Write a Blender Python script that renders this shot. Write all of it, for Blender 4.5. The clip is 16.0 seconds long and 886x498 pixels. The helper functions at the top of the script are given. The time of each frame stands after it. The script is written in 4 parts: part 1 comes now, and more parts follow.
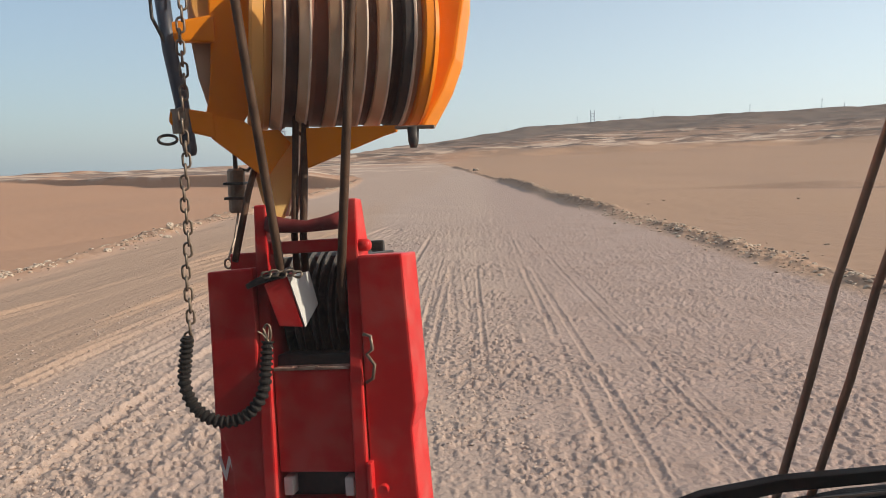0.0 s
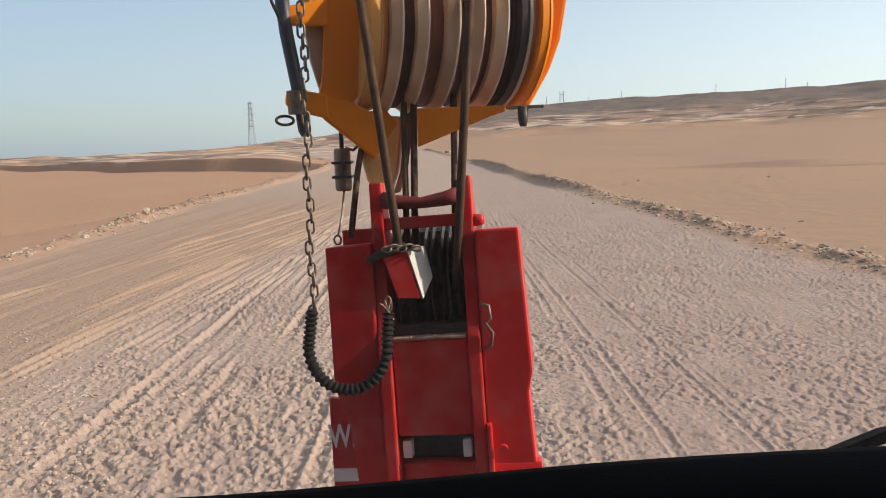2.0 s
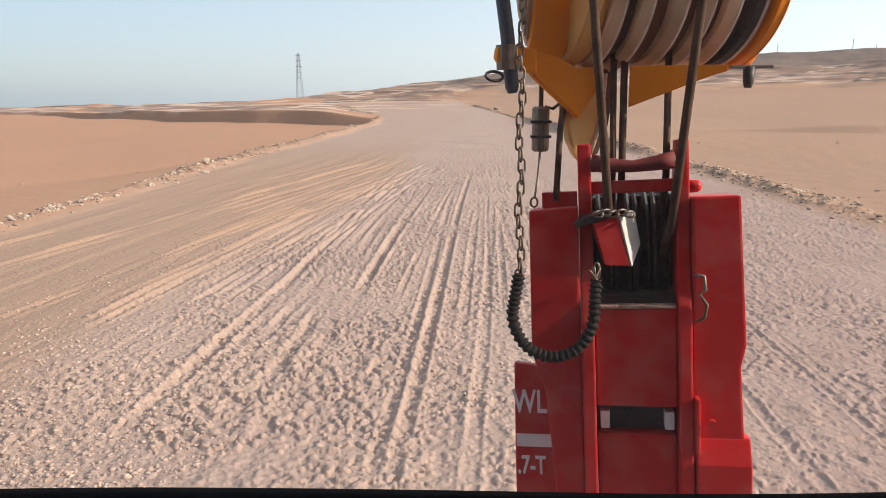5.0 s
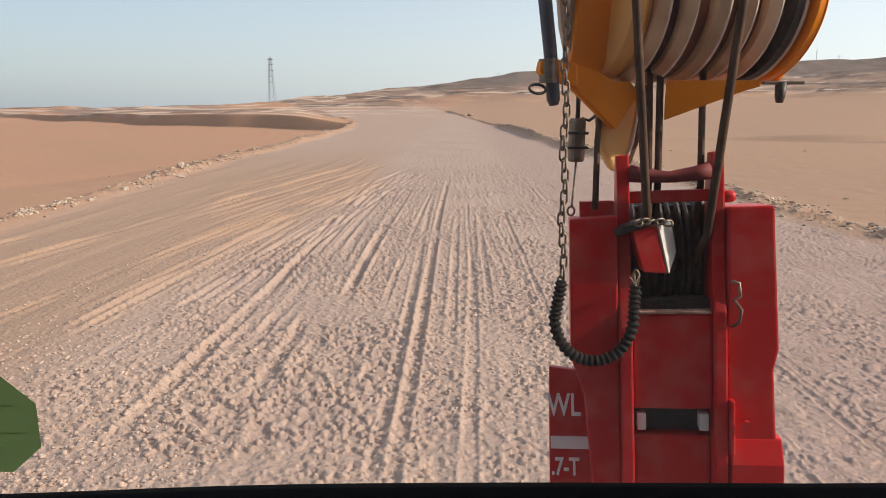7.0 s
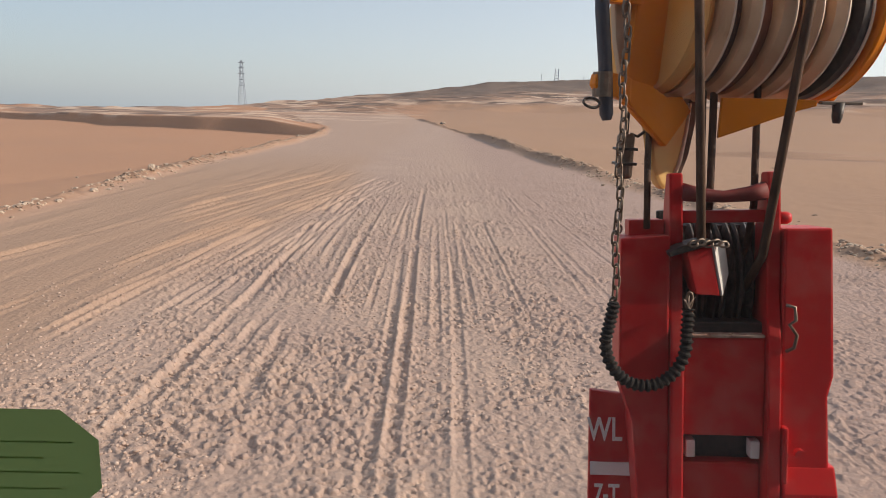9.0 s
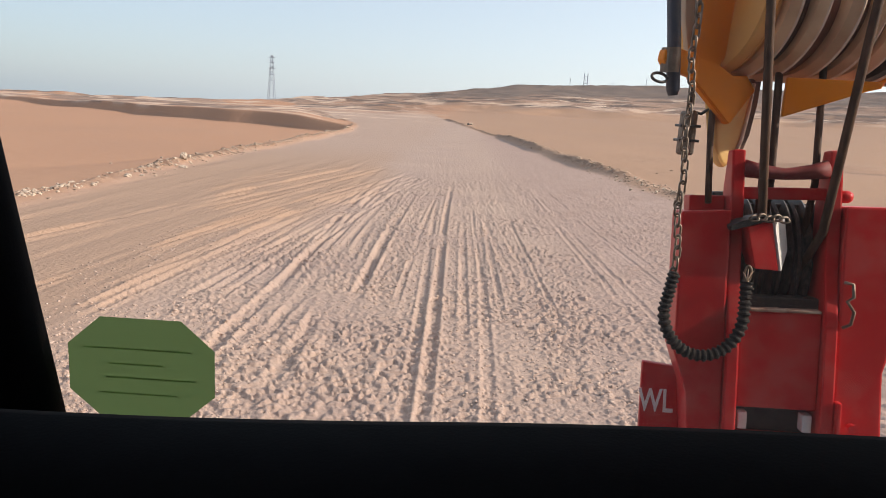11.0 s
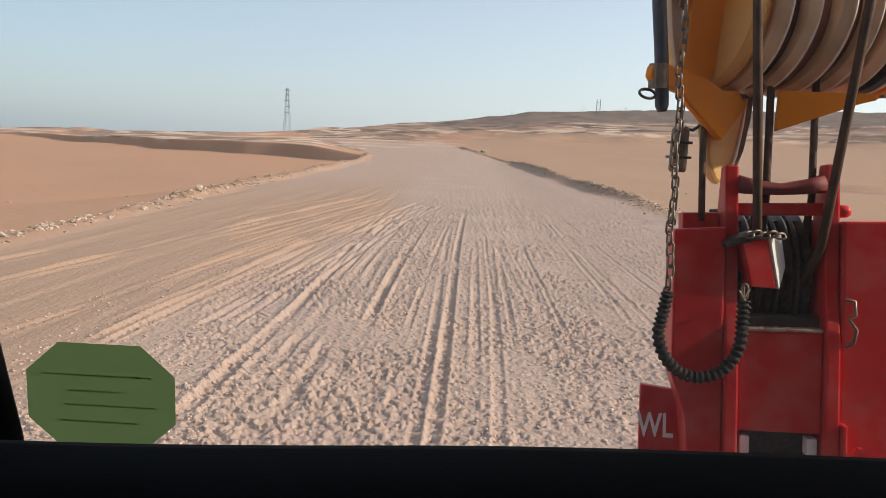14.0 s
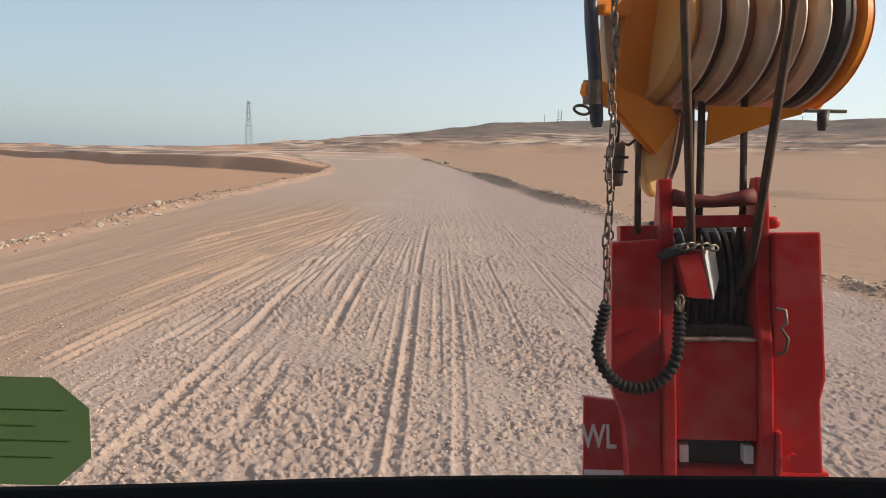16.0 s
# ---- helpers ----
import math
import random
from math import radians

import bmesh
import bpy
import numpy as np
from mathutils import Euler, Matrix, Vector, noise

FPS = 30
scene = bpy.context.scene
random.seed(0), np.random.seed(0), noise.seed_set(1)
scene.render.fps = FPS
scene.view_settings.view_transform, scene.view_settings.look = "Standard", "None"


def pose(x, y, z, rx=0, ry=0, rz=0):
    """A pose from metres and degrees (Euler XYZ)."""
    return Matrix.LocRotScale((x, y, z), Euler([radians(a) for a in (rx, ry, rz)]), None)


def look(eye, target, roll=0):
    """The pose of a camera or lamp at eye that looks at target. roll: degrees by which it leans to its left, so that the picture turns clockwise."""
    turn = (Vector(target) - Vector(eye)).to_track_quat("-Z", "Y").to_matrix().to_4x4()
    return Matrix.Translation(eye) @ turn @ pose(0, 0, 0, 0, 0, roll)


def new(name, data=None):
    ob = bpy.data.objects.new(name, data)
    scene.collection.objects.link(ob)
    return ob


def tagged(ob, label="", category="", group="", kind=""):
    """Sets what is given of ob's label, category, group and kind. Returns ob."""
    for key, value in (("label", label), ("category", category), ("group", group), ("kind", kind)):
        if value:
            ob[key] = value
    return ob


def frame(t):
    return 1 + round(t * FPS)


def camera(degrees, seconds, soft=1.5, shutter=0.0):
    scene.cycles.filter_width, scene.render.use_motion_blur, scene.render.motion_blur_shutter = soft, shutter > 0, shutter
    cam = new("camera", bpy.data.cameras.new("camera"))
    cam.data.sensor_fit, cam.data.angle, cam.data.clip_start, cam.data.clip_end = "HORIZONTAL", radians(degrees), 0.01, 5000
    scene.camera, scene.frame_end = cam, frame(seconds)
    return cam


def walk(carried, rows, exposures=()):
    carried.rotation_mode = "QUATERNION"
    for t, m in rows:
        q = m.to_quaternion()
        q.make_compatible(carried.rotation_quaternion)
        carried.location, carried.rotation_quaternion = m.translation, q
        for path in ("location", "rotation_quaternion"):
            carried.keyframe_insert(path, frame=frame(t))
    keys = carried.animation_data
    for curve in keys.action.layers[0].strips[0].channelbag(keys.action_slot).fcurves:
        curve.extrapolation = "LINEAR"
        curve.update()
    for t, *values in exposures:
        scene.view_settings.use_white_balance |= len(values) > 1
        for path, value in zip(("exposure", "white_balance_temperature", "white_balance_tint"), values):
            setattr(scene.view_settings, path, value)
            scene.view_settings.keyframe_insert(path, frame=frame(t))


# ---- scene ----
cam = camera(65.03, 16.0, soft=0.8)
PATH = [
    (0.0, pose(1.091, 0.066, 2.369, 82.66, 1.39, 2.70)),
    (0.5, pose(1.022, 0.054, 2.319, 82.60, 1.98, -0.42)),
    (1.0, pose(0.948, 0.024, 2.369, 82.10, 0.79, -0.56)),
    (1.5, pose(0.894, -0.071, 2.411, 82.38, 1.93, -0.30)),
    (2.0, pose(0.756, -0.030, 2.370, 81.14, 1.83, 0.24)),
    (2.5, pose(0.637, 0.019, 2.372, 79.44, 1.17, 1.10)),
    (3.0, pose(0.579, -0.017, 2.394, 77.74, 2.48, 2.65)),
    (3.5, pose(0.521, -0.022, 2.375, 77.70, 0.33, 3.54)),
    (4.0, pose(0.462, -0.004, 2.378, 76.95, 0.80, 3.99)),
    (4.5, pose(0.408, 0.018, 2.380, 77.34, 0.66, 4.11)),
    (7.0, pose(0.191, -0.037, 2.397, 78.16, 0.00, 1.84)),
    (7.5, pose(0.141, -0.012, 2.390, 78.32, -0.22, 0.64)),
    (8.0, pose(0.095, -0.005, 2.388, 78.38, -0.72, -0.36)),
    (8.5, pose(0.017, -0.005, 2.369, 79.29, -1.45, -0.75)),
    (9.0, pose(0.005, 0.040, 2.401, 78.84, -1.48, -0.44)),
    (9.5, pose(-0.018, 0.055, 2.416, 78.76, -0.13, -0.48)),
    (10.0, pose(-0.106, -0.034, 2.327, 78.45, -3.95, 1.20)),
    (12.5, pose(-0.079, -0.011, 2.318, 79.69, -2.29, 2.71)),
    (13.0, pose(-0.081, 0.001, 2.317, 79.99, -3.18, 3.10)),
    (13.5, pose(-0.065, -0.011, 2.319, 80.87, -2.72, 3.30)),
    (14.0, pose(-0.029, -0.003, 2.306, 81.02, -2.26, 2.87)),
    (14.5, pose(0.016, 0.024, 2.311, 81.26, -1.38, 1.29)),
    (15.0, pose(0.024, 0.009, 2.322, 81.94, -0.67, 0.37)),
    (15.5, pose(0.023, 0.007, 2.320, 82.16, -1.47, -0.20)),
    (16.0, pose(0.031, 0.000, 2.322, 82.04, -1.63, -0.10)),
]
walk(cam, PATH, [(0.0, 0.14, 6500, 10), (0.5, 0.04, 6500, 10), (1.0, 0.17, 6500, 10), (1.5, 0.10, 6500, 10), (2.0, 0.24, 6500, 10), (2.5, 0.22, 6500, 10), (3.0, 0.37, 6500, 11), (3.5, 0.43, 6500, 12), (4.0, 0.62, 6550, 13), (4.5, 0.56, 6550, 14), (7.0, 0.31, 6700, 14),
                 (8.5, 0.17, 6750, 17), (9.0, 0.14, 6750, 16), (9.5, 0.11, 6750, 15), (10.0, 0.42, 6600, 16), (12.5, 0.42, 6550, 13), (13.0, 0.44, 6550, 13), (13.5, 0.36, 6550, 13), (14.5, 0.22, 6550, 11), (15.0, 0.16, 6550, 11), (15.5, 0.15, 6550, 11), (16.0, 0.19, 6550, 11)])

# ---- daylight ----
SUN_AZ, SUN_EL = 98.0, 27.0          # degrees right of straight ahead, above the horizon
world = bpy.data.worlds.new("sky")
scene.world = world
world.use_nodes = True
wn = world.node_tree
sky = wn.nodes.new("ShaderNodeTexSky")
sky.sky_type = "NISHITA"
sky.sun_disc = False
sky.sun_elevation = radians(SUN_EL)
sky.sun_rotation = radians(SUN_AZ)
sky.air_density, sky.dust_density, sky.ozone_density = 1.0, 1.2, 2.5
wn.nodes["Background"].inputs[1].default_value = 0.146
haze = wn.nodes.new("ShaderNodeMix")          # thin dust haze evens out the sky
haze.data_type = "RGBA"
up, thick = wn.nodes.new("ShaderNodeSeparateXYZ"), wn.nodes.new("ShaderNodeMapRange")          # and thicker low down
for k, q in zip((1, 2, 3, 4), (0.0, 0.22, 0.74, 0.46)):
    thick.inputs[k].default_value = q
wn.links.new(up.outputs["Z"], thick.inputs[0])
wn.links.new(thick.outputs[0], haze.inputs["Factor"])
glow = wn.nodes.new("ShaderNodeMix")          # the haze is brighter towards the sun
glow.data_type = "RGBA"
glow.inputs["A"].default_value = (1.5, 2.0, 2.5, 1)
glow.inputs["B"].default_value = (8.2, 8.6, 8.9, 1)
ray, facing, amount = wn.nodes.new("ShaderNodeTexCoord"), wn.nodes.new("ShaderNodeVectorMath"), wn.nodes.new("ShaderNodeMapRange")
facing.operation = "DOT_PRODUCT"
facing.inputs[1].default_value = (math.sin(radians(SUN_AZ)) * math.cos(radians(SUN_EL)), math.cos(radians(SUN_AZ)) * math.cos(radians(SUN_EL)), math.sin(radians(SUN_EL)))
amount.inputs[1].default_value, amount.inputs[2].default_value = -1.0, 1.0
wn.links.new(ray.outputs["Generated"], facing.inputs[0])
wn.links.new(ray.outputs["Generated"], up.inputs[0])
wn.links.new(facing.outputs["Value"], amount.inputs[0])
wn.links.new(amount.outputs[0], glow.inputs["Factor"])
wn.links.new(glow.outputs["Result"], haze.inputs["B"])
wn.links.new(sky.outputs[0], haze.inputs["A"])
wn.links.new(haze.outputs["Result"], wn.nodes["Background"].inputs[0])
sun = new("sun", bpy.data.lights.new("sun", "SUN"))
sun.data.energy = 3.85
sun.data.angle = radians(0.6)
sun.data.color = (1.0, 0.865, 0.72)
az, el = radians(SUN_AZ), radians(SUN_EL)
toward = Vector((math.sin(az) * math.cos(el), math.cos(az) * math.cos(el), math.sin(el)))
sun.matrix_world = look(toward * 50, (0, 0, 0))


# ---- materials ----
def material(name, colour, rough=0.6, metal=0.0, second=None, scale=8.0, spread=(0.35, 0.65), bump=0.0, bump_scale=60.0,
             dust=0.0, dust_colour=(0.42, 0.31, 0.22), coat=0.0, random_tint=0.0):
    m = bpy.data.materials.new(name)
    m.use_nodes = True
    nt = m.node_tree
    b = nt.nodes["Principled BSDF"]
    b.inputs["Roughness"].default_value = rough
    b.inputs["Metallic"].default_value = metal
    b.inputs["Coat Weight"].default_value = coat
    tc = nt.nodes.new("ShaderNodeTexCoord")
    base = nt.nodes.new("ShaderNodeMix")
    base.data_type = "RGBA"
    n1 = nt.nodes.new("ShaderNodeTexNoise")
    n1.inputs["Scale"].default_value = scale
    n1.inputs["Detail"].default_value = 6
    nt.links.new(tc.outputs["Object"], n1.inputs["Vector"])
    ramp = nt.nodes.new("ShaderNodeMapRange")
    ramp.inputs[1].default_value, ramp.inputs[2].default_value = spread
    nt.links.new(n1.outputs["Fac"], ramp.inputs[0])
    nt.links.new(ramp.outputs[0], base.inputs["Factor"])
    second = second or tuple(c * 0.78 for c in colour)
    base.inputs["A"].default_value = (*colour, 1)
    base.inputs["B"].default_value = (*second, 1)
    out = base.outputs["Result"]
    if dust:
        n2 = nt.nodes.new("ShaderNodeTexNoise")
        n2.inputs["Scale"].default_value = scale * 5
        n2.inputs["Detail"].default_value = 8
        nt.links.new(tc.outputs["Object"], n2.inputs["Vector"])
        r2 = nt.nodes.new("ShaderNodeMapRange")
        r2.inputs[1].default_value, r2.inputs[2].default_value, r2.inputs[4].default_value = 0.42, 0.75, dust
        nt.links.new(n2.outputs["Fac"], r2.inputs[0])
        mix = nt.nodes.new("ShaderNodeMix")
        mix.data_type = "RGBA"
        nt.links.new(r2.outputs[0], mix.inputs["Factor"])
        nt.links.new(out, mix.inputs["A"])
        mix.inputs["B"].default_value = (*dust_colour, 1)
        out = mix.outputs["Result"]
        rr = nt.nodes.new("ShaderNodeMapRange")
        rr.inputs[3].default_value, rr.inputs[4].default_value = rough, min(1, rough + 0.35)
        nt.links.new(r2.outputs[0], rr.inputs[0])
        nt.links.new(rr.outputs[0], b.inputs["Roughness"])
    if random_tint:
        oi = nt.nodes.new("ShaderNodeObjectInfo")
        hs = nt.nodes.new("ShaderNodeHueSaturation")
        mr = nt.nodes.new("ShaderNodeMapRange")
        mr.inputs[3].default_value, mr.inputs[4].default_value = 1 - random_tint, 1 + random_tint
        nt.links.new(oi.outputs["Random"], mr.inputs[0])
        nt.links.new(mr.outputs[0], hs.inputs["Value"])
        nt.links.new(out, hs.inputs["Color"])
        out = hs.outputs["Color"]
    nt.links.new(out, b.inputs["Base Color"])
    if bump:
        n3 = nt.nodes.new("ShaderNodeTexNoise")
        n3.inputs["Scale"].default_value = bump_scale
        n3.inputs["Detail"].default_value = 5
        nt.links.new(tc.outputs["Object"], n3.inputs["Vector"])
        bp = nt.nodes.new("ShaderNodeBump")
        bp.inputs["Strength"].default_value = bump
        bp.inputs["Distance"].default_value = 0.01
        nt.links.new(n3.outputs["Fac"], bp.inputs["Height"])
        nt.links.new(bp.outputs[0], b.inputs["Normal"])
    return m


GUIDE = material("worn_amber_paint", (0.80, 0.37, 0.07), 0.5, second=(0.76, 0.45, 0.17), scale=6, dust=0.12)
BEIGE = material("dusty_beige_paint", (0.66, 0.52, 0.38), 0.6, second=(0.52, 0.36, 0.22), scale=6, dust=0.3, dust_colour=(0.6, 0.48, 0.36))
TONGUE = material("worn_yellow_beige", (0.90, 0.58, 0.20), 0.5, second=(0.82, 0.44, 0.10), scale=6, dust=0.2, dust_colour=(0.6, 0.42, 0.26))
NAVY = material("blue_black_steel", (0.03, 0.045, 0.075), 0.45, second=(0.045, 0.06, 0.09), scale=12, dust=0.15)
RUST_DIRT = material("pale_dirt_crust", (0.50, 0.36, 0.28), 0.95, second=(0.28, 0.13, 0.1), scale=40)
DULLRED = material("dull_worn_red", (0.26, 0.022, 0.022), 0.65, second=(0.15, 0.018, 0.018), scale=9, dust=0.25, dust_colour=(0.22, 0.13, 0.1))
RED = material("red_paint", (0.64, 0.024, 0.024), 0.38, second=(0.50, 0.020, 0.022), scale=2.6, spread=(0.38, 0.7), dust=0.22, dust_colour=(0.55, 0.33, 0.27), bump=0.05, bump_scale=25)
ORANGE = material("orange_paint", (0.93, 0.295, 0.010), 0.42, second=(0.82, 0.235, 0.010), scale=5, dust=0.08, bump=0.1, bump_scale=30)
SHEAVE = material("dusty_grey_sheave", (0.90, 0.63, 0.39), 0.45, second=(0.52, 0.30, 0.17), scale=9, spread=(0.35, 0.7), dust=0.1, random_tint=0.18)
RIM = material("pale_bright_metal", (0.90, 0.75, 0.60), 0.35, second=(0.72, 0.53, 0.38), scale=18, dust=0.15)
SHEAVE_BLACK = material("black_sheave", (0.036, 0.029, 0.028), 0.5, second=(0.055, 0.045, 0.042), scale=14, dust=0.12)
GROOVE = material("greasy_groove", (0.130, 0.052, 0.032), 0.55, second=(0.060, 0.028, 0.020), scale=9, dust=0.05, random_tint=0.45)
RUST = material("rusty_groove", (0.24, 0.075, 0.035), 0.6, second=(0.11, 0.04, 0.022), scale=9, dust=0.08)
ROPE = material("greasy_wire_rope", (0.065, 0.038, 0.026), 0.65, second=(0.12, 0.07, 0.045), scale=25, bump=0.1, bump_scale=90)
STEEL = material("weathered_steel", (0.3, 0.25, 0.2), 0.5, metal=0.6, second=(0.16, 0.11, 0.08), scale=30, dust=0.3)
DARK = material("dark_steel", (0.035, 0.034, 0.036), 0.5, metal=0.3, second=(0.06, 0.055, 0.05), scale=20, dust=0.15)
RUBBER = material("black_rubber", (0.013, 0.012, 0.012), 0.75, second=(0.02, 0.018, 0.017), scale=30, dust=0.05)
def dull(m, level):
    m.node_tree.nodes["Principled BSDF"].inputs["Specular IOR Level"].default_value = level
    return m


PLASTIC = material("black_dashboard_plastic", (0.007, 0.0078, 0.010), 0.8, second=(0.009, 0.010, 0.0125), scale=20, bump=0.08, bump_scale=300)
dull(PLASTIC, 0.06)
dull(RUBBER, 0.2)
for m, level in ((RED, 0.22), (ORANGE, 0.15), (GUIDE, 0.2), (ROPE, 0.15), (SHEAVE, 0.2), (SHEAVE_BLACK, 0.2), (GROOVE, 0.2), (RIM, 0.3)):
    dull(m, level)
CAB = material("dark_cab_lining", (0.03, 0.03, 0.033), 0.7, second=(0.04, 0.04, 0.043), scale=6, bump=0.1)
GREYPAINT = material("grey_blue_paint", (0.3, 0.36, 0.42), 0.45, second=(0.26, 0.31, 0.36), scale=4, dust=0.35)
WHITE = material("white_paint", (0.78, 0.77, 0.75), 0.5, second=(0.66, 0.64, 0.6), scale=12, dust=0.18)
SHEAVES_IN = material("dark_inner_sheave", (0.08, 0.075, 0.07), 0.5, metal=0.4, second=(0.03, 0.028, 0.027), scale=25, dust=0.25)
STICKER = material("green_sticker", (0.13, 0.2, 0.1), 0.6, second=(0.11, 0.17, 0.085), scale=9)
sn = STICKER.node_tree
s_tl, s_mx = sn.nodes.new("ShaderNodeBsdfTranslucent"), sn.nodes.new("ShaderNodeMixShader")
s_tl.inputs[0].default_value = (0.285, 0.43, 0.160, 1)
s_mx.inputs[0].default_value = 0.8
sn.links.new(sn.nodes["Principled BSDF"].outputs[0], s_mx.inputs[1])
sn.links.new(s_tl.outputs[0], s_mx.inputs[2])
sn.links.new(s_mx.outputs[0], sn.nodes["Material Output"].inputs[0])
INK = STICKER.copy()
INK.name = "dark_green_print"
for node in INK.node_tree.nodes:
    if node.type == "BSDF_TRANSLUCENT":
        node.inputs[0].default_value = (0.262, 0.40, 0.147, 1)
ROD = material("rusty_brown_rod", (0.32, 0.19, 0.125), 0.6, second=(0.22, 0.13, 0.085), scale=30, dust=0.2)
STONE = material("pale_limestone", (0.5, 0.4, 0.31), 0.9, second=(0.36, 0.28, 0.21), scale=7, bump=0.4, bump_scale=30)
CLOD = material("brown_rubble", (0.34, 0.245, 0.18), 0.95, second=(0.24, 0.17, 0.125), scale=6, bump=0.5, bump_scale=25)
LETTER = material("fresh_white_lettering", (0.88, 0.86, 0.84), 0.5, second=(0.78, 0.75, 0.72), scale=20)
MAST = material("galvanised_mast", (0.36, 0.40, 0.46), 0.6, second=(0.30, 0.34, 0.39), scale=1)

GLASS = bpy.data.materials.new("windscreen_glass")
GLASS.use_nodes = True
gn = GLASS.node_tree
gn.nodes.remove(gn.nodes["Principled BSDF"])
g_tr, g_gl, g_fr, g_mx = (gn.nodes.new(k) for k in ("ShaderNodeBsdfTransparent", "ShaderNodeBsdfGlossy", "ShaderNodeFresnel", "ShaderNodeMixShader"))
g_tr.inputs[0].default_value = (0.97, 0.985, 0.975, 1)
g_gl.inputs["Roughness"].default_value = 0.02
g_fr.inputs[0].default_value = 1.3
gn.links.new(g_fr.outputs[0], g_mx.inputs[0])
g_tl, g_dm, g_ns, g_rg = (gn.nodes.new(k) for k in ("ShaderNodeBsdfTranslucent", "ShaderNodeMixShader", "ShaderNodeTexNoise", "ShaderNodeMapRange"))
g_tl.inputs[0].default_value = (0.8, 0.74, 0.68, 1)
g_ns.inputs["Scale"].default_value = 4
g_ns.inputs["Detail"].default_value = 5
g_rg.inputs[1].default_value, g_rg.inputs[2].default_value, g_rg.inputs[3].default_value, g_rg.inputs[4].default_value = 0.3, 0.7, 0.007, 0.019
gn.links.new(g_ns.outputs["Fac"], g_rg.inputs[0])
gn.links.new(g_rg.outputs[0], g_dm.inputs[0])
gn.links.new(g_tr.outputs[0], g_dm.inputs[1])
gn.links.new(g_tl.outputs[0], g_dm.inputs[2])
gn.links.new(g_dm.outputs[0], g_mx.inputs[1])
gn.links.new(g_gl.outputs[0], g_mx.inputs[2])
gn.links.new(g_mx.outputs[0], gn.nodes["Material Output"].inputs[0])


# ---- mesh helpers ----
def part(name, bm, mat, parent=None, label="", smooth=False):
    me = bpy.data.meshes.new(name)
    bmesh.ops.recalc_face_normals(bm, faces=bm.faces[:])
    bm.to_mesh(me)
    bm.free()
    me.materials.append(mat)
    if smooth:
        me.shade_smooth()
    ob = new(name, me)
    if parent is not None:
        ob.parent = parent
    if label:
        ob["label"] = label
    return ob


def empty(name, m=None, **tags):
    ob = new(name)
    ob.empty_display_size = 0.1
    if m is not None:
        ob.matrix_basis = m
    return tagged(ob, **tags)


def bevelled(bm, amount, segments=2):
    if amount:
        bmesh.ops.bevel(bm, geom=[e for e in bm.edges if e.is_manifold and e.calc_face_angle(0) > 0.5], offset=amount, segments=segments, affect="EDGES", profile=0.6)
    return bm


def box(x0, x1, y0, y1, z0, z1, bevel=0.004, bm=None):
    mine = bmesh.new()
    bmesh.ops.create_cube(mine, size=1, matrix=Matrix.LocRotScale(((x0 + x1) / 2, (y0 + y1) / 2, (z0 + z1) / 2), None, (x1 - x0, y1 - y0, z1 - z0)))
    bevelled(mine, bevel)
    return merge(bm, mine)


def merge(bm, mine):
    if bm is None:
        return mine
    me = bpy.data.meshes.new("tmp")
    mine.to_mesh(me)
    mine.free()
    bm.from_mesh(me)
    bpy.data.meshes.remove(me)
    return bm


def prism(outline, lo, hi, axis="y", bevel=0.004, bm=None):
    """A plate with the outline (a, b), between lo and hi along the axis."""
    mine = bmesh.new()
    put = {"y": lambda a, b, c: (a, c, b), "x": lambda a, b, c: (c, a, b), "z": lambda a, b, c: (a, b, c)}[axis]
    low = [mine.verts.new(put(a, b, lo)) for a, b in outline]
    top = [mine.verts.new(put(a, b, hi)) for a, b in outline]
    n = len(outline)
    mine.faces.new(low)
    mine.faces.new(top)
    for i in range(n):
        mine.faces.new((low[i], low[(i + 1) % n], top[(i + 1) % n], top[i]))
    bmesh.ops.recalc_face_normals(mine, faces=mine.faces[:])
    bevelled(mine, bevel)
    return merge(bm, mine)


def tube(points, radius, sides=12, bm=None, closed=False):
    """A round bar along the points; radius a number or one for each point."""
    mine = bmesh.new()
    pts = [Vector(p) for p in points]
    n = len(pts)
    rings = []
    side = None
    for i, p in enumerate(pts):
        a = pts[(i - 1) % n] if closed or i > 0 else p
        b = pts[(i + 1) % n] if closed or i < n - 1 else p
        d = (b - a).normalized()
        if side is None:
            side = d.orthogonal().normalized()
        side = (side - d * side.dot(d)).normalized()
        up = d.cross(side)
        r = radius[i] if isinstance(radius, (list, tuple)) else radius
        rings.append([mine.verts.new(p + (side * math.cos(k * math.tau / sides) + up * math.sin(k * math.tau / sides)) * r) for k in range(sides)])
    for i in range(n if closed else n - 1):
        ra, rb = rings[i], rings[(i + 1) % n]
        for k in range(sides):
            mine.faces.new((ra[k], ra[(k + 1) % sides], rb[(k + 1) % sides], rb[k]))
    if not closed:
        mine.faces.new(rings[0][::-1])
        mine.faces.new(rings[-1])
    return merge(bm, mine)


def lathe(profile, m, segments=64, bm=None, closed=True):
    """Turns the profile (radius, along) round the local x axis."""
    mine = bmesh.new()
    rings = []
    for k in range(segments):
        a = k * math.tau / segments
        rings.append([mine.verts.new(m @ Vector((x, r * math.cos(a), r * math.sin(a)))) for r, x in profile])
    n = len(profile)
    for k in range(segments):
        ra, rb = rings[k], rings[(k + 1) % segments]
        for i in range(n if closed else n - 1):
            mine.faces.new((ra[i], ra[(i + 1) % n], rb[(i + 1) % n], rb[i]))
    return merge(bm, mine)


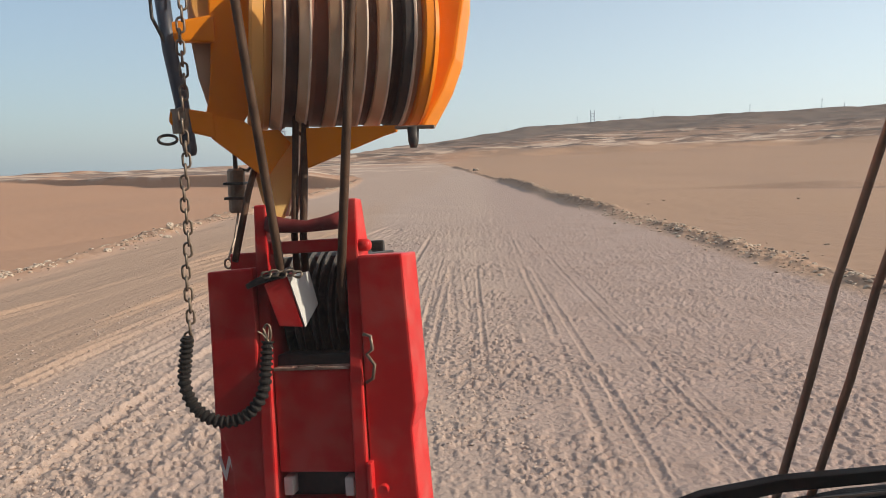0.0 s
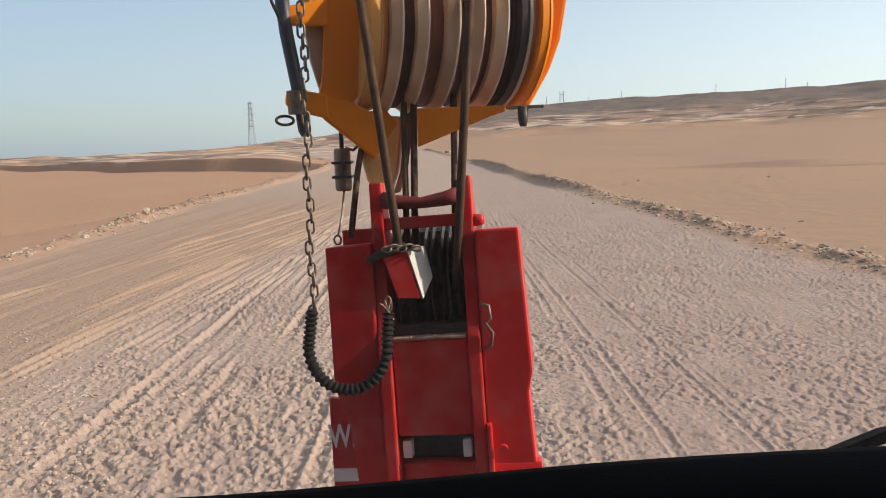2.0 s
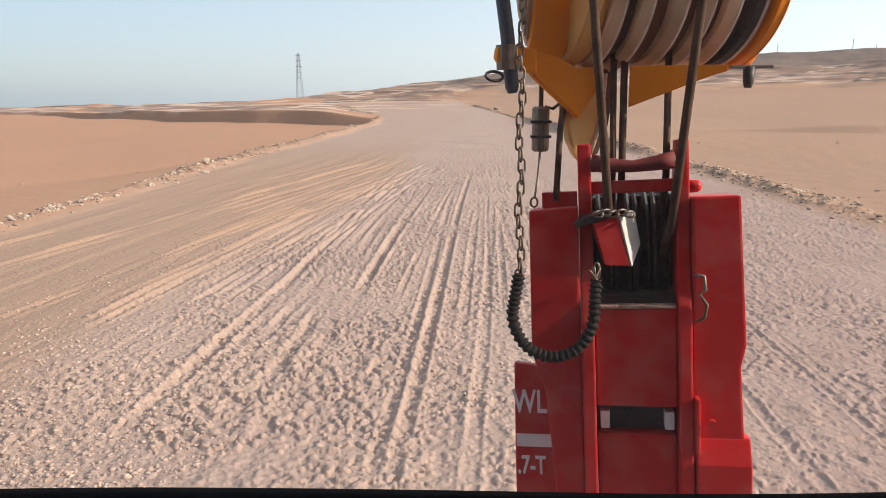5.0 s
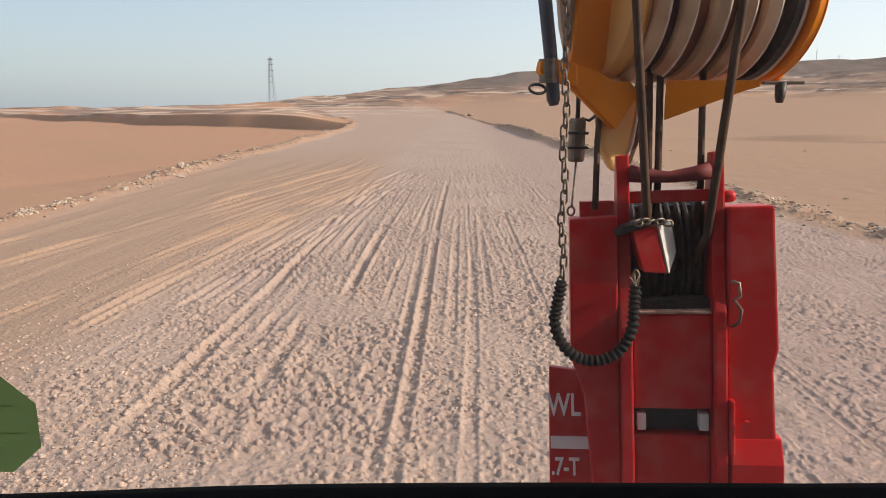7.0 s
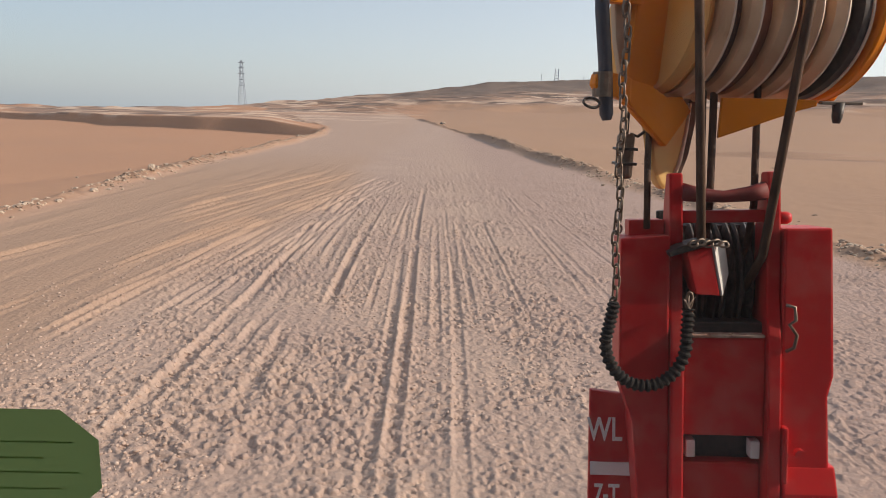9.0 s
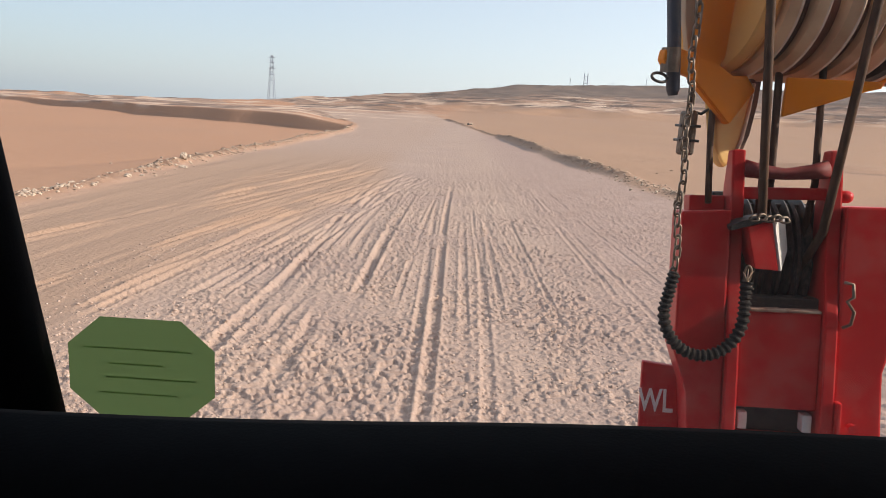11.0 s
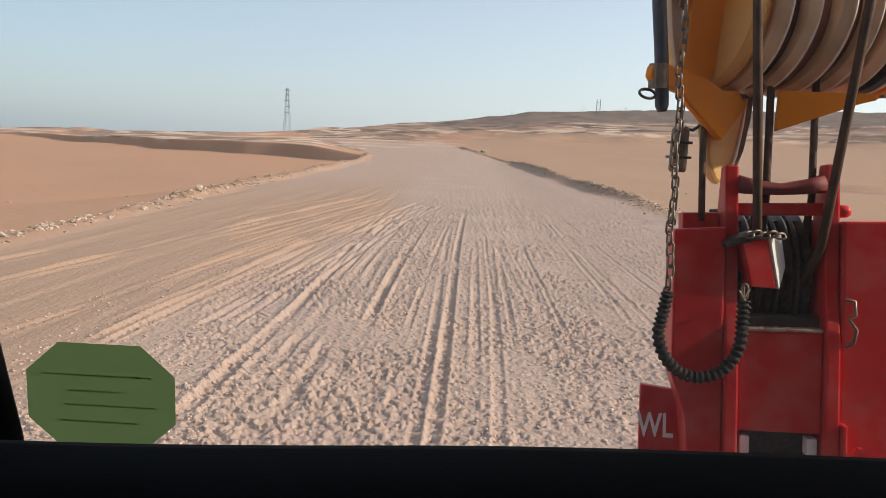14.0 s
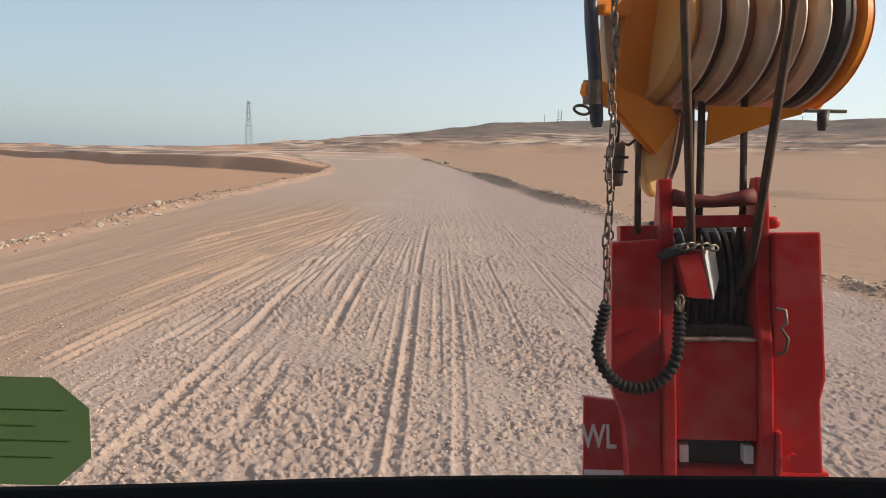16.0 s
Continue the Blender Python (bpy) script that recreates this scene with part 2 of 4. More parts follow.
def letters(text, size, m, mat, parent, name="lettering"):
    cu = bpy.data.curves.new("text", "FONT")
    cu.body, cu.size, cu.extrude, cu.offset, cu.align_x, cu.align_y = text, size, 0.0006, 0.0016, "CENTER", "CENTER"
    tmp = bpy.data.objects.new("text", cu)
    scene.collection.objects.link(tmp)
    me = bpy.data.meshes.new_from_object(tmp.evaluated_get(bpy.context.evaluated_depsgraph_get()))
    bpy.data.objects.remove(tmp)
    me.name = name
    me.materials.clear()
    me.materials.append(mat)
    ob = new(name, me)
    ob.parent = parent
    ob.matrix_basis = m
    ob["label"] = "white painted letters"
    return ob


# ---- ground: one sheet to the horizon ----
def lattice(seed):
    return np.random.default_rng(seed).random((256, 256)).astype(np.float32)


def value_noise(x, y, seed):
    g = lattice(seed)
    xi, yi = np.floor(x), np.floor(y)
    fx, fy = x - xi, y - yi
    fx, fy = fx * fx * (3 - 2 * fx), fy * fy * (3 - 2 * fy)
    i, j = xi.astype(np.int64) % 256, yi.astype(np.int64) % 256
    i1, j1 = (i + 1) % 256, (j + 1) % 256
    return (g[i, j] * (1 - fx) + g[i1, j] * fx) * (1 - fy) + (g[i, j1] * (1 - fx) + g[i1, j1] * fx) * fy


def fractal(x, y, seed, octaves=4, gain=0.5):
    total, amp, norm = 0, 1.0, 0.0
    for k in range(octaves):
        total = total + amp * value_noise(x * 2 ** k + 17.3 * k, y * 2 ** k + 5.1 * k, seed + k)
        norm += amp
        amp *= gain
    return total / norm


def smooth(a, b, v):
    t = np.clip((v - a) / (b - a), 0, 1)
    return t * t * (3 - 2 * t)


LEFT_EDGE = ((-50, 10, 18, 25, 38, 55, 70, 95, 130, 200, 400), (-9.2, -9.3, -9.6, -9.9, -10.3, -10.6, -11.5, -15, -24, -42, -110))
RIGHT_EDGE = ((-50, 8, 13, 22, 32, 46, 80, 110, 150, 200, 290, 400), (8.4, 7.8, 7.3, 6.5, 5.6, 4.7, 2.6, 0.2, -3.5, -7.5, -15, -40))
SKYLINE = ((-180, -60, -45, -36, -28, -20, -12, -4, 4, 12, 20, 28, 36, 60, 180), (0.1, -0.6, -0.79, -0.72, -0.74, -0.43, 0.38, 1.25, 2.3, 2.68, 2.85, 2.85, 3.3, 1.8, 0.2))


rut_rng = random.Random(21)
RUTS = []
for x0, n, wide, deep in ((-8.6, 4, 0.085, 0.034), (-7.6, 4, 0.08, 0.034), (-6.6, 4, 0.08, 0.036), (-5.6, 4, 0.075, 0.034), (-4.9, 4, 0.065, 0.032), (-4.2, 5, 0.065, 0.030), (-3.3, 5, 0.06, 0.028),
                          (-2.3, 4, 0.07, 0.028), (-1.5, 4, 0.06, 0.025), (-0.7, 4, 0.05, 0.023), (0.1, 3, 0.045, 0.015), (0.75, 3, 0.05, 0.014), (1.7, 2, 0.05, 0.010), (2.8, 2, 0.05, 0.008)):
    for k in range(n):
        bend = min(1.0, max(0.0, (-2.5 - x0) / 2.5))          # those on the sandy side turn in from the edge
        start = rut_rng.uniform(3, 11) + 4 * bend
        RUTS.append((x0 + rut_rng.gauss(0, 0.32), 0.17 * bend + rut_rng.gauss(0.0, 0.02), wide * rut_rng.uniform(0.6, 1.2), deep * rut_rng.uniform(0.5, 1.1), start, start + rut_rng.uniform(7, 22) + 5 * bend, rut_rng.random() < 0.42))


def terrain(x, y):
    """Height of the ground, and how much of it is road, dark gravel and painted bank shade, rubble."""
    r = np.hypot(x, y)
    azim = np.degrees(np.arctan2(x, y))
    left = np.interp(y, *LEFT_EDGE) + 0.9 * (fractal(y / 6.0, 0 * y, 3, 3) - 0.5)
    right = np.interp(y, *RIGHT_EDGE) + 0.9 * (fractal(y / 5.0, 0 * y + 9, 4, 3) - 0.5)
    near = 1 - smooth(60, 130, r)
    on_road = smooth(-0.5, 0.7, x - left) * smooth(-0.4, 0.5, right - x) * (1 - smooth(200, 330, r))
    # hill and far plain
    rise = np.tan(np.radians(np.interp(azim, *SKYLINE))) * 950 + 2.4
    climb = smooth(330, 950, r) * 0.74 + np.clip((r - 70) / 880, 0, 1) ** 1.3 * 0.26
    h = rise * climb
    amp = smooth(330, 480, r) * (1 - 0.75 * smooth(820, 950, r))
    h = h + (fractal(x / 75, y / 75, 20, 4) - 0.5) * 9.0 * amp + (fractal(x / 30, y / 22, 30, 4) - 0.5) * 5.5 * amp
    lowland = smooth(70, 150, r) * (1 - smooth(-10, 0, azim)) * (1 - smooth(700, 950, r))
    h = h + lowland * ((fractal(x / 26, y / 20, 34, 4) - 0.5) * 1.0)
    h = h - smooth(1000, 1700, r) * (rise + 25)
    # soft sand swells beside the road
    h = h + (fractal(x / 22, y / 30, 40, 3) - 0.5) * 0.9 * (1 - on_road) * smooth(12, 40, r)
    # hollow on the left with a shaded bank at its far side
    hollow = smooth(0, 1, (left - x - 0.3) / (6.5 - 5.0 * smooth(30, 56, y))) * smooth(12, 34, y)
    taper = 1 - 0.7 * smooth(45, 130, -x)
    bank_y = 80 - 0.85 * (x + 13) + 8 * (fractal(x / 24, 0 * x, 50, 3) - 0.5)
    beyond = smooth(0, 1.15, y - bank_y)
    h = h - hollow * (0.25 + 0.62 * taper) * (1 - beyond) + 0.75 * taper * beyond * smooth(0, 8, left - x) * (1 - smooth(150, 230, y))
    ragged = 7.0 * (fractal(x / 9, y / 14, 52, 4, 0.6) - 0.5)
    bank_shade = smooth(-2.6, -1.0, y - bank_y + ragged) * (1 - smooth(2.0, 3.0, y - bank_y + 0.4 * ragged)) * smooth(0, 3, left - x) * smooth(0.12, 0.4, taper)
    # low drift on the plain to the right
    h = h + 0.42 * np.exp(-((x - 23 - 0.1 * (y - 44)) / 7.0) ** 2) * smooth(0, 0.9, y - 43 - 0.5 * np.sin(x * 0.5)) * (1 - smooth(1, 7, y - 43))
    # rubble windrows along both edges
    lump = fractal(x / 0.36, y / 0.36, 60, 4, 0.6)
    big = fractal(x / 7, y / 7, 66, 2)
    d_r, d_l = x - right, left - x
    ridge_r = np.exp(-((d_r - 0.5) / 0.42) ** 2) * (0.03 + 0.11 * smooth(20, 34, y) + 0.34 * np.clip(lump - 0.2, 0, 1) * smooth(0.3, 0.55, big))
    ridge_l = np.exp(-((d_l - 0.3) / 0.4) ** 2) * (0.06 + 0.42 * np.clip(lump - 0.2, 0, 1) * smooth(0.32, 0.55, big))
    h = h + (ridge_r + ridge_l) * (1 - smooth(120, 200, r))
    # single wheel ruts with pressed-out edges, roughly along the road
    sandy = smooth(-2.6, -4.6, x + 2.4 * (fractal(x / 4, y / 6, 78, 2) - 0.5)) * on_road
    wx = x + 0.35 * (fractal(0 * x, y / 16, 70, 2) - 0.5)
    fade = on_road * (1 - smooth(16 + 6 * sandy, 30 + 9 * sandy, r)) * smooth(1.5, 3.0, r)
    broken = smooth(0.36, 0.52, fractal(x / 1.1, y / 3.2, 74, 3))
    for x0, lean, half, depth, y0, y1, tread in RUTS:
        u = (wx - x0 - lean * (y - 8)) / half
        run = smooth(y0 - 1.5, y0 + 1.5, y) * (1 - smooth(y1 - 3, y1 + 3, y)) * (0.15 + 0.85 * broken)
        cut = -np.exp(-u ** 4) + 0.75 * np.exp(-((np.abs(u) - 1.5) / 0.4) ** 2)
        if tread:
            cut = cut + 0.35 * np.exp(-u ** 4) * np.sign(np.sin((y + half * np.abs(u) * 0.8) * math.tau / 0.17))
        h = h + fade * run * depth * cut
    h = h + fade * (fractal(wx / 0.16, y / 5.0, 80, 3) - 0.5) * 0.022 * (1 - 0.6 * smooth(1.5, 3.0, x))
    h = h + fade * sandy * (fractal((wx - 0.04 * y) / 0.5, y / 13, 90, 3) - 0.5) * 0.07
    # crumbs and churned clods, in clusters on the flat
    cluster = smooth(0.46, 0.60, fractal(x / 1.0, y / 1.5, 98, 3)) * (1 - 0.6 * smooth(1.2, 2.6, x))
    sparse = smooth(0.66, 0.72, fractal(x / 0.42, y / 0.17, 106, 2)) * smooth(0.5, 2.0, x)
    clods = fractal(x / 0.050, y / 0.044, 100, 2, 0.5)
    chunks = smooth(0.50, 0.56, clods) * (0.30 + 1.4 * fractal(x / 0.15, y / 0.15, 104, 2)) * smooth(0.34, 0.52, fractal(x / 0.8, y / 1.3, 108, 3))
    ahead = 1 - smooth(40, 50, np.abs(azim))
    crumbs = (0.15 + 0.85 * ahead) * on_road * (1 - smooth(20, 50, r)) * (1 - 0.9 * sandy) * (1 - 0.35 * smooth(0.8, 2.4, x))
    h = h + crumbs * (np.clip(clods - 0.46, 0, 1) * 0.04 + (0.012 + 0.008 * cluster) * chunks + 0.024 * sparse)
    h = h + (1 - on_road) * near * (fractal(x / 0.5, y / 0.5, 110, 4) - 0.5) * 0.05
    lift = np.degrees(np.arctan2(h - 2.4, np.maximum(r, 1))) / np.maximum(np.interp(azim, *SKYLINE), 0.5)
    strata = fractal(azim / 3.0, r / 42 + azim * 0.15, 120, 4)
    side = smooth(-18, -6, azim)
    hill = smooth(0.26, 0.36, lift + 0.16 * (strata - 0.5)) * smooth(250, 330, r) * side
    lr = np.log(np.maximum(r, 1.0))
    west = 1 - smooth(-9, 2, azim)
    streak = fractal(azim / 5.5, lr * 5.0, 130, 4)
    scarp = np.clip(4 * beyond * (1 - beyond), 0, 1) * smooth(0, 3, left - x)
    low = smooth(0.41, 0.47, streak + 0.10 * smooth(250, 600, r)) * smooth(96, 125, r) * west * (1 - scarp) * (1 - hollow * (1 - beyond))
    hill = np.maximum(hill, low * (1 - on_road))
    # the low drift's shadow side is painted dark through the hill mask
    drift_shade = np.exp(-((x - 23) / 6.5) ** 2 - ((y - 43.4 - 0.5 * np.sin(x * 0.5)) / 0.9) ** 2)
    hill = np.maximum(hill, 0.85 * drift_shade)
    heap = smooth(0.60, 0.68, fractal(azim / 3.4, lr * 22.0, 136, 4) + 0.035 * west) * np.maximum(smooth(100, 130, r) * west, 0.75 * smooth(240, 320, r) * smooth(0.2, 0.3, lift) * (1 - smooth(0.42, 0.55, lift)))
    rim = smooth(2.4, 3.0, y - bank_y + 0.4 * ragged) * (1 - smooth(4.5, 7.0, y - bank_y + 0.8 * ragged)) * smooth(1, 5, left - x)
    heap = np.maximum(heap * (1 - scarp) * (1 - hollow * (1 - beyond)), 0.55 * rim)
    ochre = smooth(4, -16, x)
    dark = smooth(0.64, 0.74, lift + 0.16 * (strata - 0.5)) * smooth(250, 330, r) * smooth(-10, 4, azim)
    # part of the bank face's shade is painted in through the dark mask
    dark = np.maximum(dark, 0.2 * bank_shade)
    pale = np.maximum(sandy * (1 - 0.75 * smooth(22, 45, r)), 1 - on_road)
    return h, on_road, dark, pale, ridge_r + ridge_l, hill, heap, ochre, smooth(0.4, 2.6, x) * on_road


def ground_mesh():
    front = np.linspace(-41, 41, 900)
    rest = np.linspace(41, 319, 140)[1:-1]
    az_ = np.radians(np.concatenate([front, rest]))
    rings = list(np.linspace(0.15, 3.3, 24))
    r = 3.4
    while r < 4200:
        rings.append(r)
        r += r * (0.0028 if r < 9 else 0.0050 if r < 26 else 0.009 if r < 90 else 0.0085 if r < 1000 else 0.03)
    rr = np.array(rings)
    A, R = np.meshgrid(az_, rr)
    x, y = (R * np.sin(A)).ravel(), (R * np.cos(A)).ravel()
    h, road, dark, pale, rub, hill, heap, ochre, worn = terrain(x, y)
    na, nr = len(az_), len(rr)
    co = np.stack([x + 0.3, y, h], 1)
    co = np.vstack([co, [[0.3, 0, 0]]]).astype(np.float32)
    i = np.arange(nr - 1)[:, None] * na
    j = np.arange(na)[None, :]
    j1 = (j + 1) % na
    quads = np.stack([i + j, i + na + j, i + na + j1, i + j1], -1).reshape(-1, 4)[:, ::-1]
    fan = np.stack([np.arange(na), np.full(na, nr * na), (np.arange(na) + 1) % na], 1)[:, ::-1]
    me = bpy.data.meshes.new("ground")
    me.vertices.add(len(co))
    me.vertices.foreach_set("co", co.ravel())
    loops = np.concatenate([quads.ravel(), fan.ravel()]).astype(np.int32)
    me.loops.add(len(loops))
    me.loops.foreach_set("vertex_index", loops)
    starts = np.concatenate([np.arange(len(quads)) * 4, len(quads) * 4 + np.arange(len(fan)) * 3]).astype(np.int32)
    me.polygons.add(len(starts))
    me.polygons.foreach_set("loop_start", starts)
    me.update(calc_edges=True)
    me.shade_smooth()
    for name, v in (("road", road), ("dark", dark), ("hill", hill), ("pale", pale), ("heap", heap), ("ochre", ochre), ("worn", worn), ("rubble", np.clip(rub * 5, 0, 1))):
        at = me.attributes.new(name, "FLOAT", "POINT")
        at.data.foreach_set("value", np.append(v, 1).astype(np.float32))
    return me


def ground_material():
    m = bpy.data.materials.new("desert_ground")
    m.use_nodes = True
    nt = m.node_tree
    b = nt.nodes["Principled BSDF"]
    b.inputs["Roughness"].default_value = 0.95
    b.inputs["Specular IOR Level"].default_value = 0.146
    geo = nt.nodes.new("ShaderNodeNewGeometry")

    def attr(name):
        n = nt.nodes.new("ShaderNodeAttribute")
        n.attribute_name = name
        return n.outputs["Fac"]

    def noise_at(scale, detail=6):
        n = nt.nodes.new("ShaderNodeTexNoise")
        n.inputs["Scale"].default_value = scale
        n.inputs["Detail"].default_value = detail
        nt.links.new(geo.outputs["Position"], n.inputs["Vector"])
        return n.outputs["Fac"]

    def ranged(v, lo, hi, a=0.0, z=1.0):
        n = nt.nodes.new("ShaderNodeMapRange")
        for k, q in zip((1, 2, 3, 4), (lo, hi, a, z)):
            n.inputs[k].default_value = q
        nt.links.new(v, n.inputs[0])
        return n.outputs[0]

    def mix(f, a, z):
        n = nt.nodes.new("ShaderNodeMix")
        n.data_type = "RGBA"
        nt.links.new(f, n.inputs["Factor"]) if not isinstance(f, float) else setattr(n.inputs["Factor"], "default_value", f)
        for s, c in (("A", a), ("B", z)):
            if isinstance(c, tuple):
                n.inputs[s].default_value = (*c, 1)
            else:
                nt.links.new(c, n.inputs[s])
        return n.outputs["Result"]

    tan = mix(ranged(noise_at(0.05), 0.35, 0.65), (0.380, 0.233, 0.147), (0.345, 0.216, 0.145))
    orange = mix(ranged(noise_at(0.06), 0.35, 0.65), (0.45, 0.242, 0.142), (0.405, 0.226, 0.140))
    sand = mix(attr("ochre"), tan, orange)
    sand = mix(ranged(noise_at(2.5, 10), 0.3, 1.0, 0.0, 0.6), sand, (0.36, 0.225, 0.155))
    gravel = mix(ranged(noise_at(0.45, 8), 0.38, 0.62), (0.388, 0.281, 0.228), (0.440, 0.320, 0.250))
    gravel = mix(ranged(noise_at(28, 4), 0.45, 0.75), gravel, (0.325, 0.233, 0.190))
    gravel = mix(attr("worn"), gravel, mix(ranged(noise_at(1.2, 8), 0.35, 0.7), (0.385, 0.275, 0.228), (0.335, 0.235, 0.19)))
    gravel = mix(ranged(noise_at(45, 3), 0.62, 0.75), gravel, (0.55, 0.43, 0.35))
    sandroad = mix(ranged(noise_at(8, 8), 0.3, 0.7), (0.392, 0.262, 0.183), (0.345, 0.226, 0.158))
    road = mix(attr("pale"), gravel, sandroad)
    col = mix(attr("road"), sand, road)
    col = mix(ranged(attr("rubble"), 0.2, 0.9), col, mix(ranged(noise_at(5, 8), 0.45, 0.6), (0.21, 0.128, 0.088), (0.42, 0.285, 0.195)))
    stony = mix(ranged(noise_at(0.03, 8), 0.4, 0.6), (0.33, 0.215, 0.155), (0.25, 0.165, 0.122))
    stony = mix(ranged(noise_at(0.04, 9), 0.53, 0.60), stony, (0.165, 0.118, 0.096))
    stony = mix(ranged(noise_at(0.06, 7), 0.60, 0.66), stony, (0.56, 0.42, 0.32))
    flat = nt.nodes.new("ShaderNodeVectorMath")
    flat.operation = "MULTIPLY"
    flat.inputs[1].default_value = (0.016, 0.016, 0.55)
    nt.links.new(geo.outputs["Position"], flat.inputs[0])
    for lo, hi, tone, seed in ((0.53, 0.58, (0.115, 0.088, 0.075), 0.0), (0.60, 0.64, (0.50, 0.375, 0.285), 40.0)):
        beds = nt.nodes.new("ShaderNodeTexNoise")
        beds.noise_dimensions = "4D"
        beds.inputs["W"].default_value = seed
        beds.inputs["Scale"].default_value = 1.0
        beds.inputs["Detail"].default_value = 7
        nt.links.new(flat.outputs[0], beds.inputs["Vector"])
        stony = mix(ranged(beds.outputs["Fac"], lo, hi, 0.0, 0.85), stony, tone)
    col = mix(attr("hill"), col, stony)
    col = mix(attr("heap"), col, (0.56, 0.405, 0.30))
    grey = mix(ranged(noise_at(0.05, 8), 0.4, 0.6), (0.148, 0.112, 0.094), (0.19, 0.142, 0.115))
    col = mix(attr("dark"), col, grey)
    nt.links.new(col, b.inputs["Base Color"])
    bp = nt.nodes.new("ShaderNodeBump")
    bp.inputs["Distance"].default_value = 0.026
    nt.links.new(ranged(attr("road"), 0.0, 1.0, 0.25, 0.9), bp.inputs["Strength"])
    nt.links.new(noise_at(17, 10), bp.inputs["Height"])
    nt.links.new(bp.outputs[0], b.inputs["Normal"])
    return m


ground = tagged(new("ground", ground_mesh()), "rutted pinkish gravel track through orange desert sand", "ground", kind="structure")
ground.data.materials.append(ground_material())

# ---- cab shell around the camera ----
CX0, CX1, CY0, GLASS_Y = -0.78, 2.12, -1.0, 0.87


def shell(name, bm, label, mat=CAB):
    return tagged(part(name, bm, mat), label, name.split("_")[0], kind="structure")


shell("floor", box(CX0, CX1, CY0, 1.0, 0.95, 1.0, 0), "dark rubber floor of the driving cab")
shell("ceiling", box(CX0, CX1, CY0, 0.72, 2.94, 3.0, 0), "dark lined roof of the driving cab")
shell("wall_rear", box(CX0, CX1, CY0 - 0.06, CY0, 1.0, 2.94, 0), "dark lined rear wall of the cab")
shell("wall_left", box(CX0 - 0.05, CX0, CY0, 0.9, 0.95, 3.0, 0), "dark lined side wall of the cab")
shell("wall_right", box(CX1, CX1 + 0.05, CY0, 0.9, 0.95, 3.0, 0), "dark lined side wall of the cab")
shell("wall_front", box(CX0, CX1, 0.9, 0.98, 0.95, 1.72, 0.01), "grey-blue painted panel below the windscreen", GREYPAINT)

# windscreen pillar with a round foot that runs into the dashboard
cowl = shell("cowl", prism([(1.15, 0.965), (1.25, 0.99), (1.339, 1.014), (1.489, 1.058), (1.598, 1.092), (1.739, 1.139), (CX1, 1.27), (CX1, 0.885), (1.15, 0.885)], 1.76, 1.80, "z", 0.012), "grey-blue painted cowl below the wipers", GREYPAINT)
part("edge_seal", tube([(1.15, 0.962, 1.801), (1.25, 0.987, 1.801), (1.339, 1.011, 1.801), (1.489, 1.055, 1.801), (1.598, 1.089, 1.801), (1.739, 1.136, 1.801), (2.10, 1.262, 1.801)], 0.006, 8), RUBBER, cowl, "black rubber edge seal")
tagged(part("windscreen_pillar", tube([(-0.772, 0.55, 2.95), (-0.752, 0.74, 2.45), (-0.728, 0.80, 2.266), (-0.706, 0.81, 2.08), (-0.682, 0.82, 1.88), (-0.66, 0.80, 1.6)],
                [0.06, 0.06, 0.061, 0.065, 0.07, 0.08], 16), PLASTIC, smooth=True), "dark windscreen pillar of the cab", "pillar", kind="structure")

screen = empty("windscreen", label="clear windscreen pane in front of the dashboard", category="windscreen", kind="structure")
pane = part("pane", box(CX0 + 0.02, CX1 - 0.02, GLASS_Y, GLASS_Y + 0.002, 1.72, 2.94, 0), GLASS, screen)
pane.visible_shadow = False

dash = empty("dashboard", label="black soft plastic dashboard with a rounded end", category="dashboard")
hood = bmesh.new()
rows_ = []
END = 1.20
CREST = ((-0.8, -0.36, -0.2, 0.0, 0.2, 0.4, 0.55, 0.7, 0.9, 1.1, 1.4), (2.058, 2.063, 2.070, 2.083, 2.089, 2.092, 2.094, 2.103, 2.117, 2.122, 2.125))
for x in list(np.linspace(-0.745, END - 0.045, 40)) + [END - 0.035, END - 0.022, END - 0.012, END - 0.005, END - 0.001]:
    far = 0.50 - 0.03 * float(smooth(END - 0.06, END, x))
    k = max(0.0, (x - (END - 0.045)) / 0.045)
    drop = 0.06 * (1 - math.sqrt(max(0.0, 1 - k * k))) + 0.045 * float(smooth(-0.66, -0.745, x))
    z = float(np.mean([np.interp(x + d, *CREST) for d in (-0.08, -0.04, 0, 0.04, 0.08)])) - drop
    rows_.append([hood.verts.new((x, yy, zz)) for yy, zz in ((0.34, 1.55), (0.335, z - 0.06), (0.342, z - 0.026), (0.37, z - 0.010), (0.43, z - 0.002), (far - 0.02, z), (far - 0.006, z - 0.003), (far, z - 0.012), (far, 1.55))])
for ra, rb in zip(rows_, rows_[1:]):
    for k in range(9):
        hood.faces.new((ra[k], ra[(k + 1) % 9], rb[(k + 1) % 9], rb[k]))
hood.faces.new(rows_[0])
hood.faces.new(rows_[-1][::-1])
part("hood", hood, PLASTIC, dash, smooth=True)
part("lower_panel", box(-0.74, 2.1, 0.34, 0.86, 1.0, 1.60, 0.02), PLASTIC, dash)

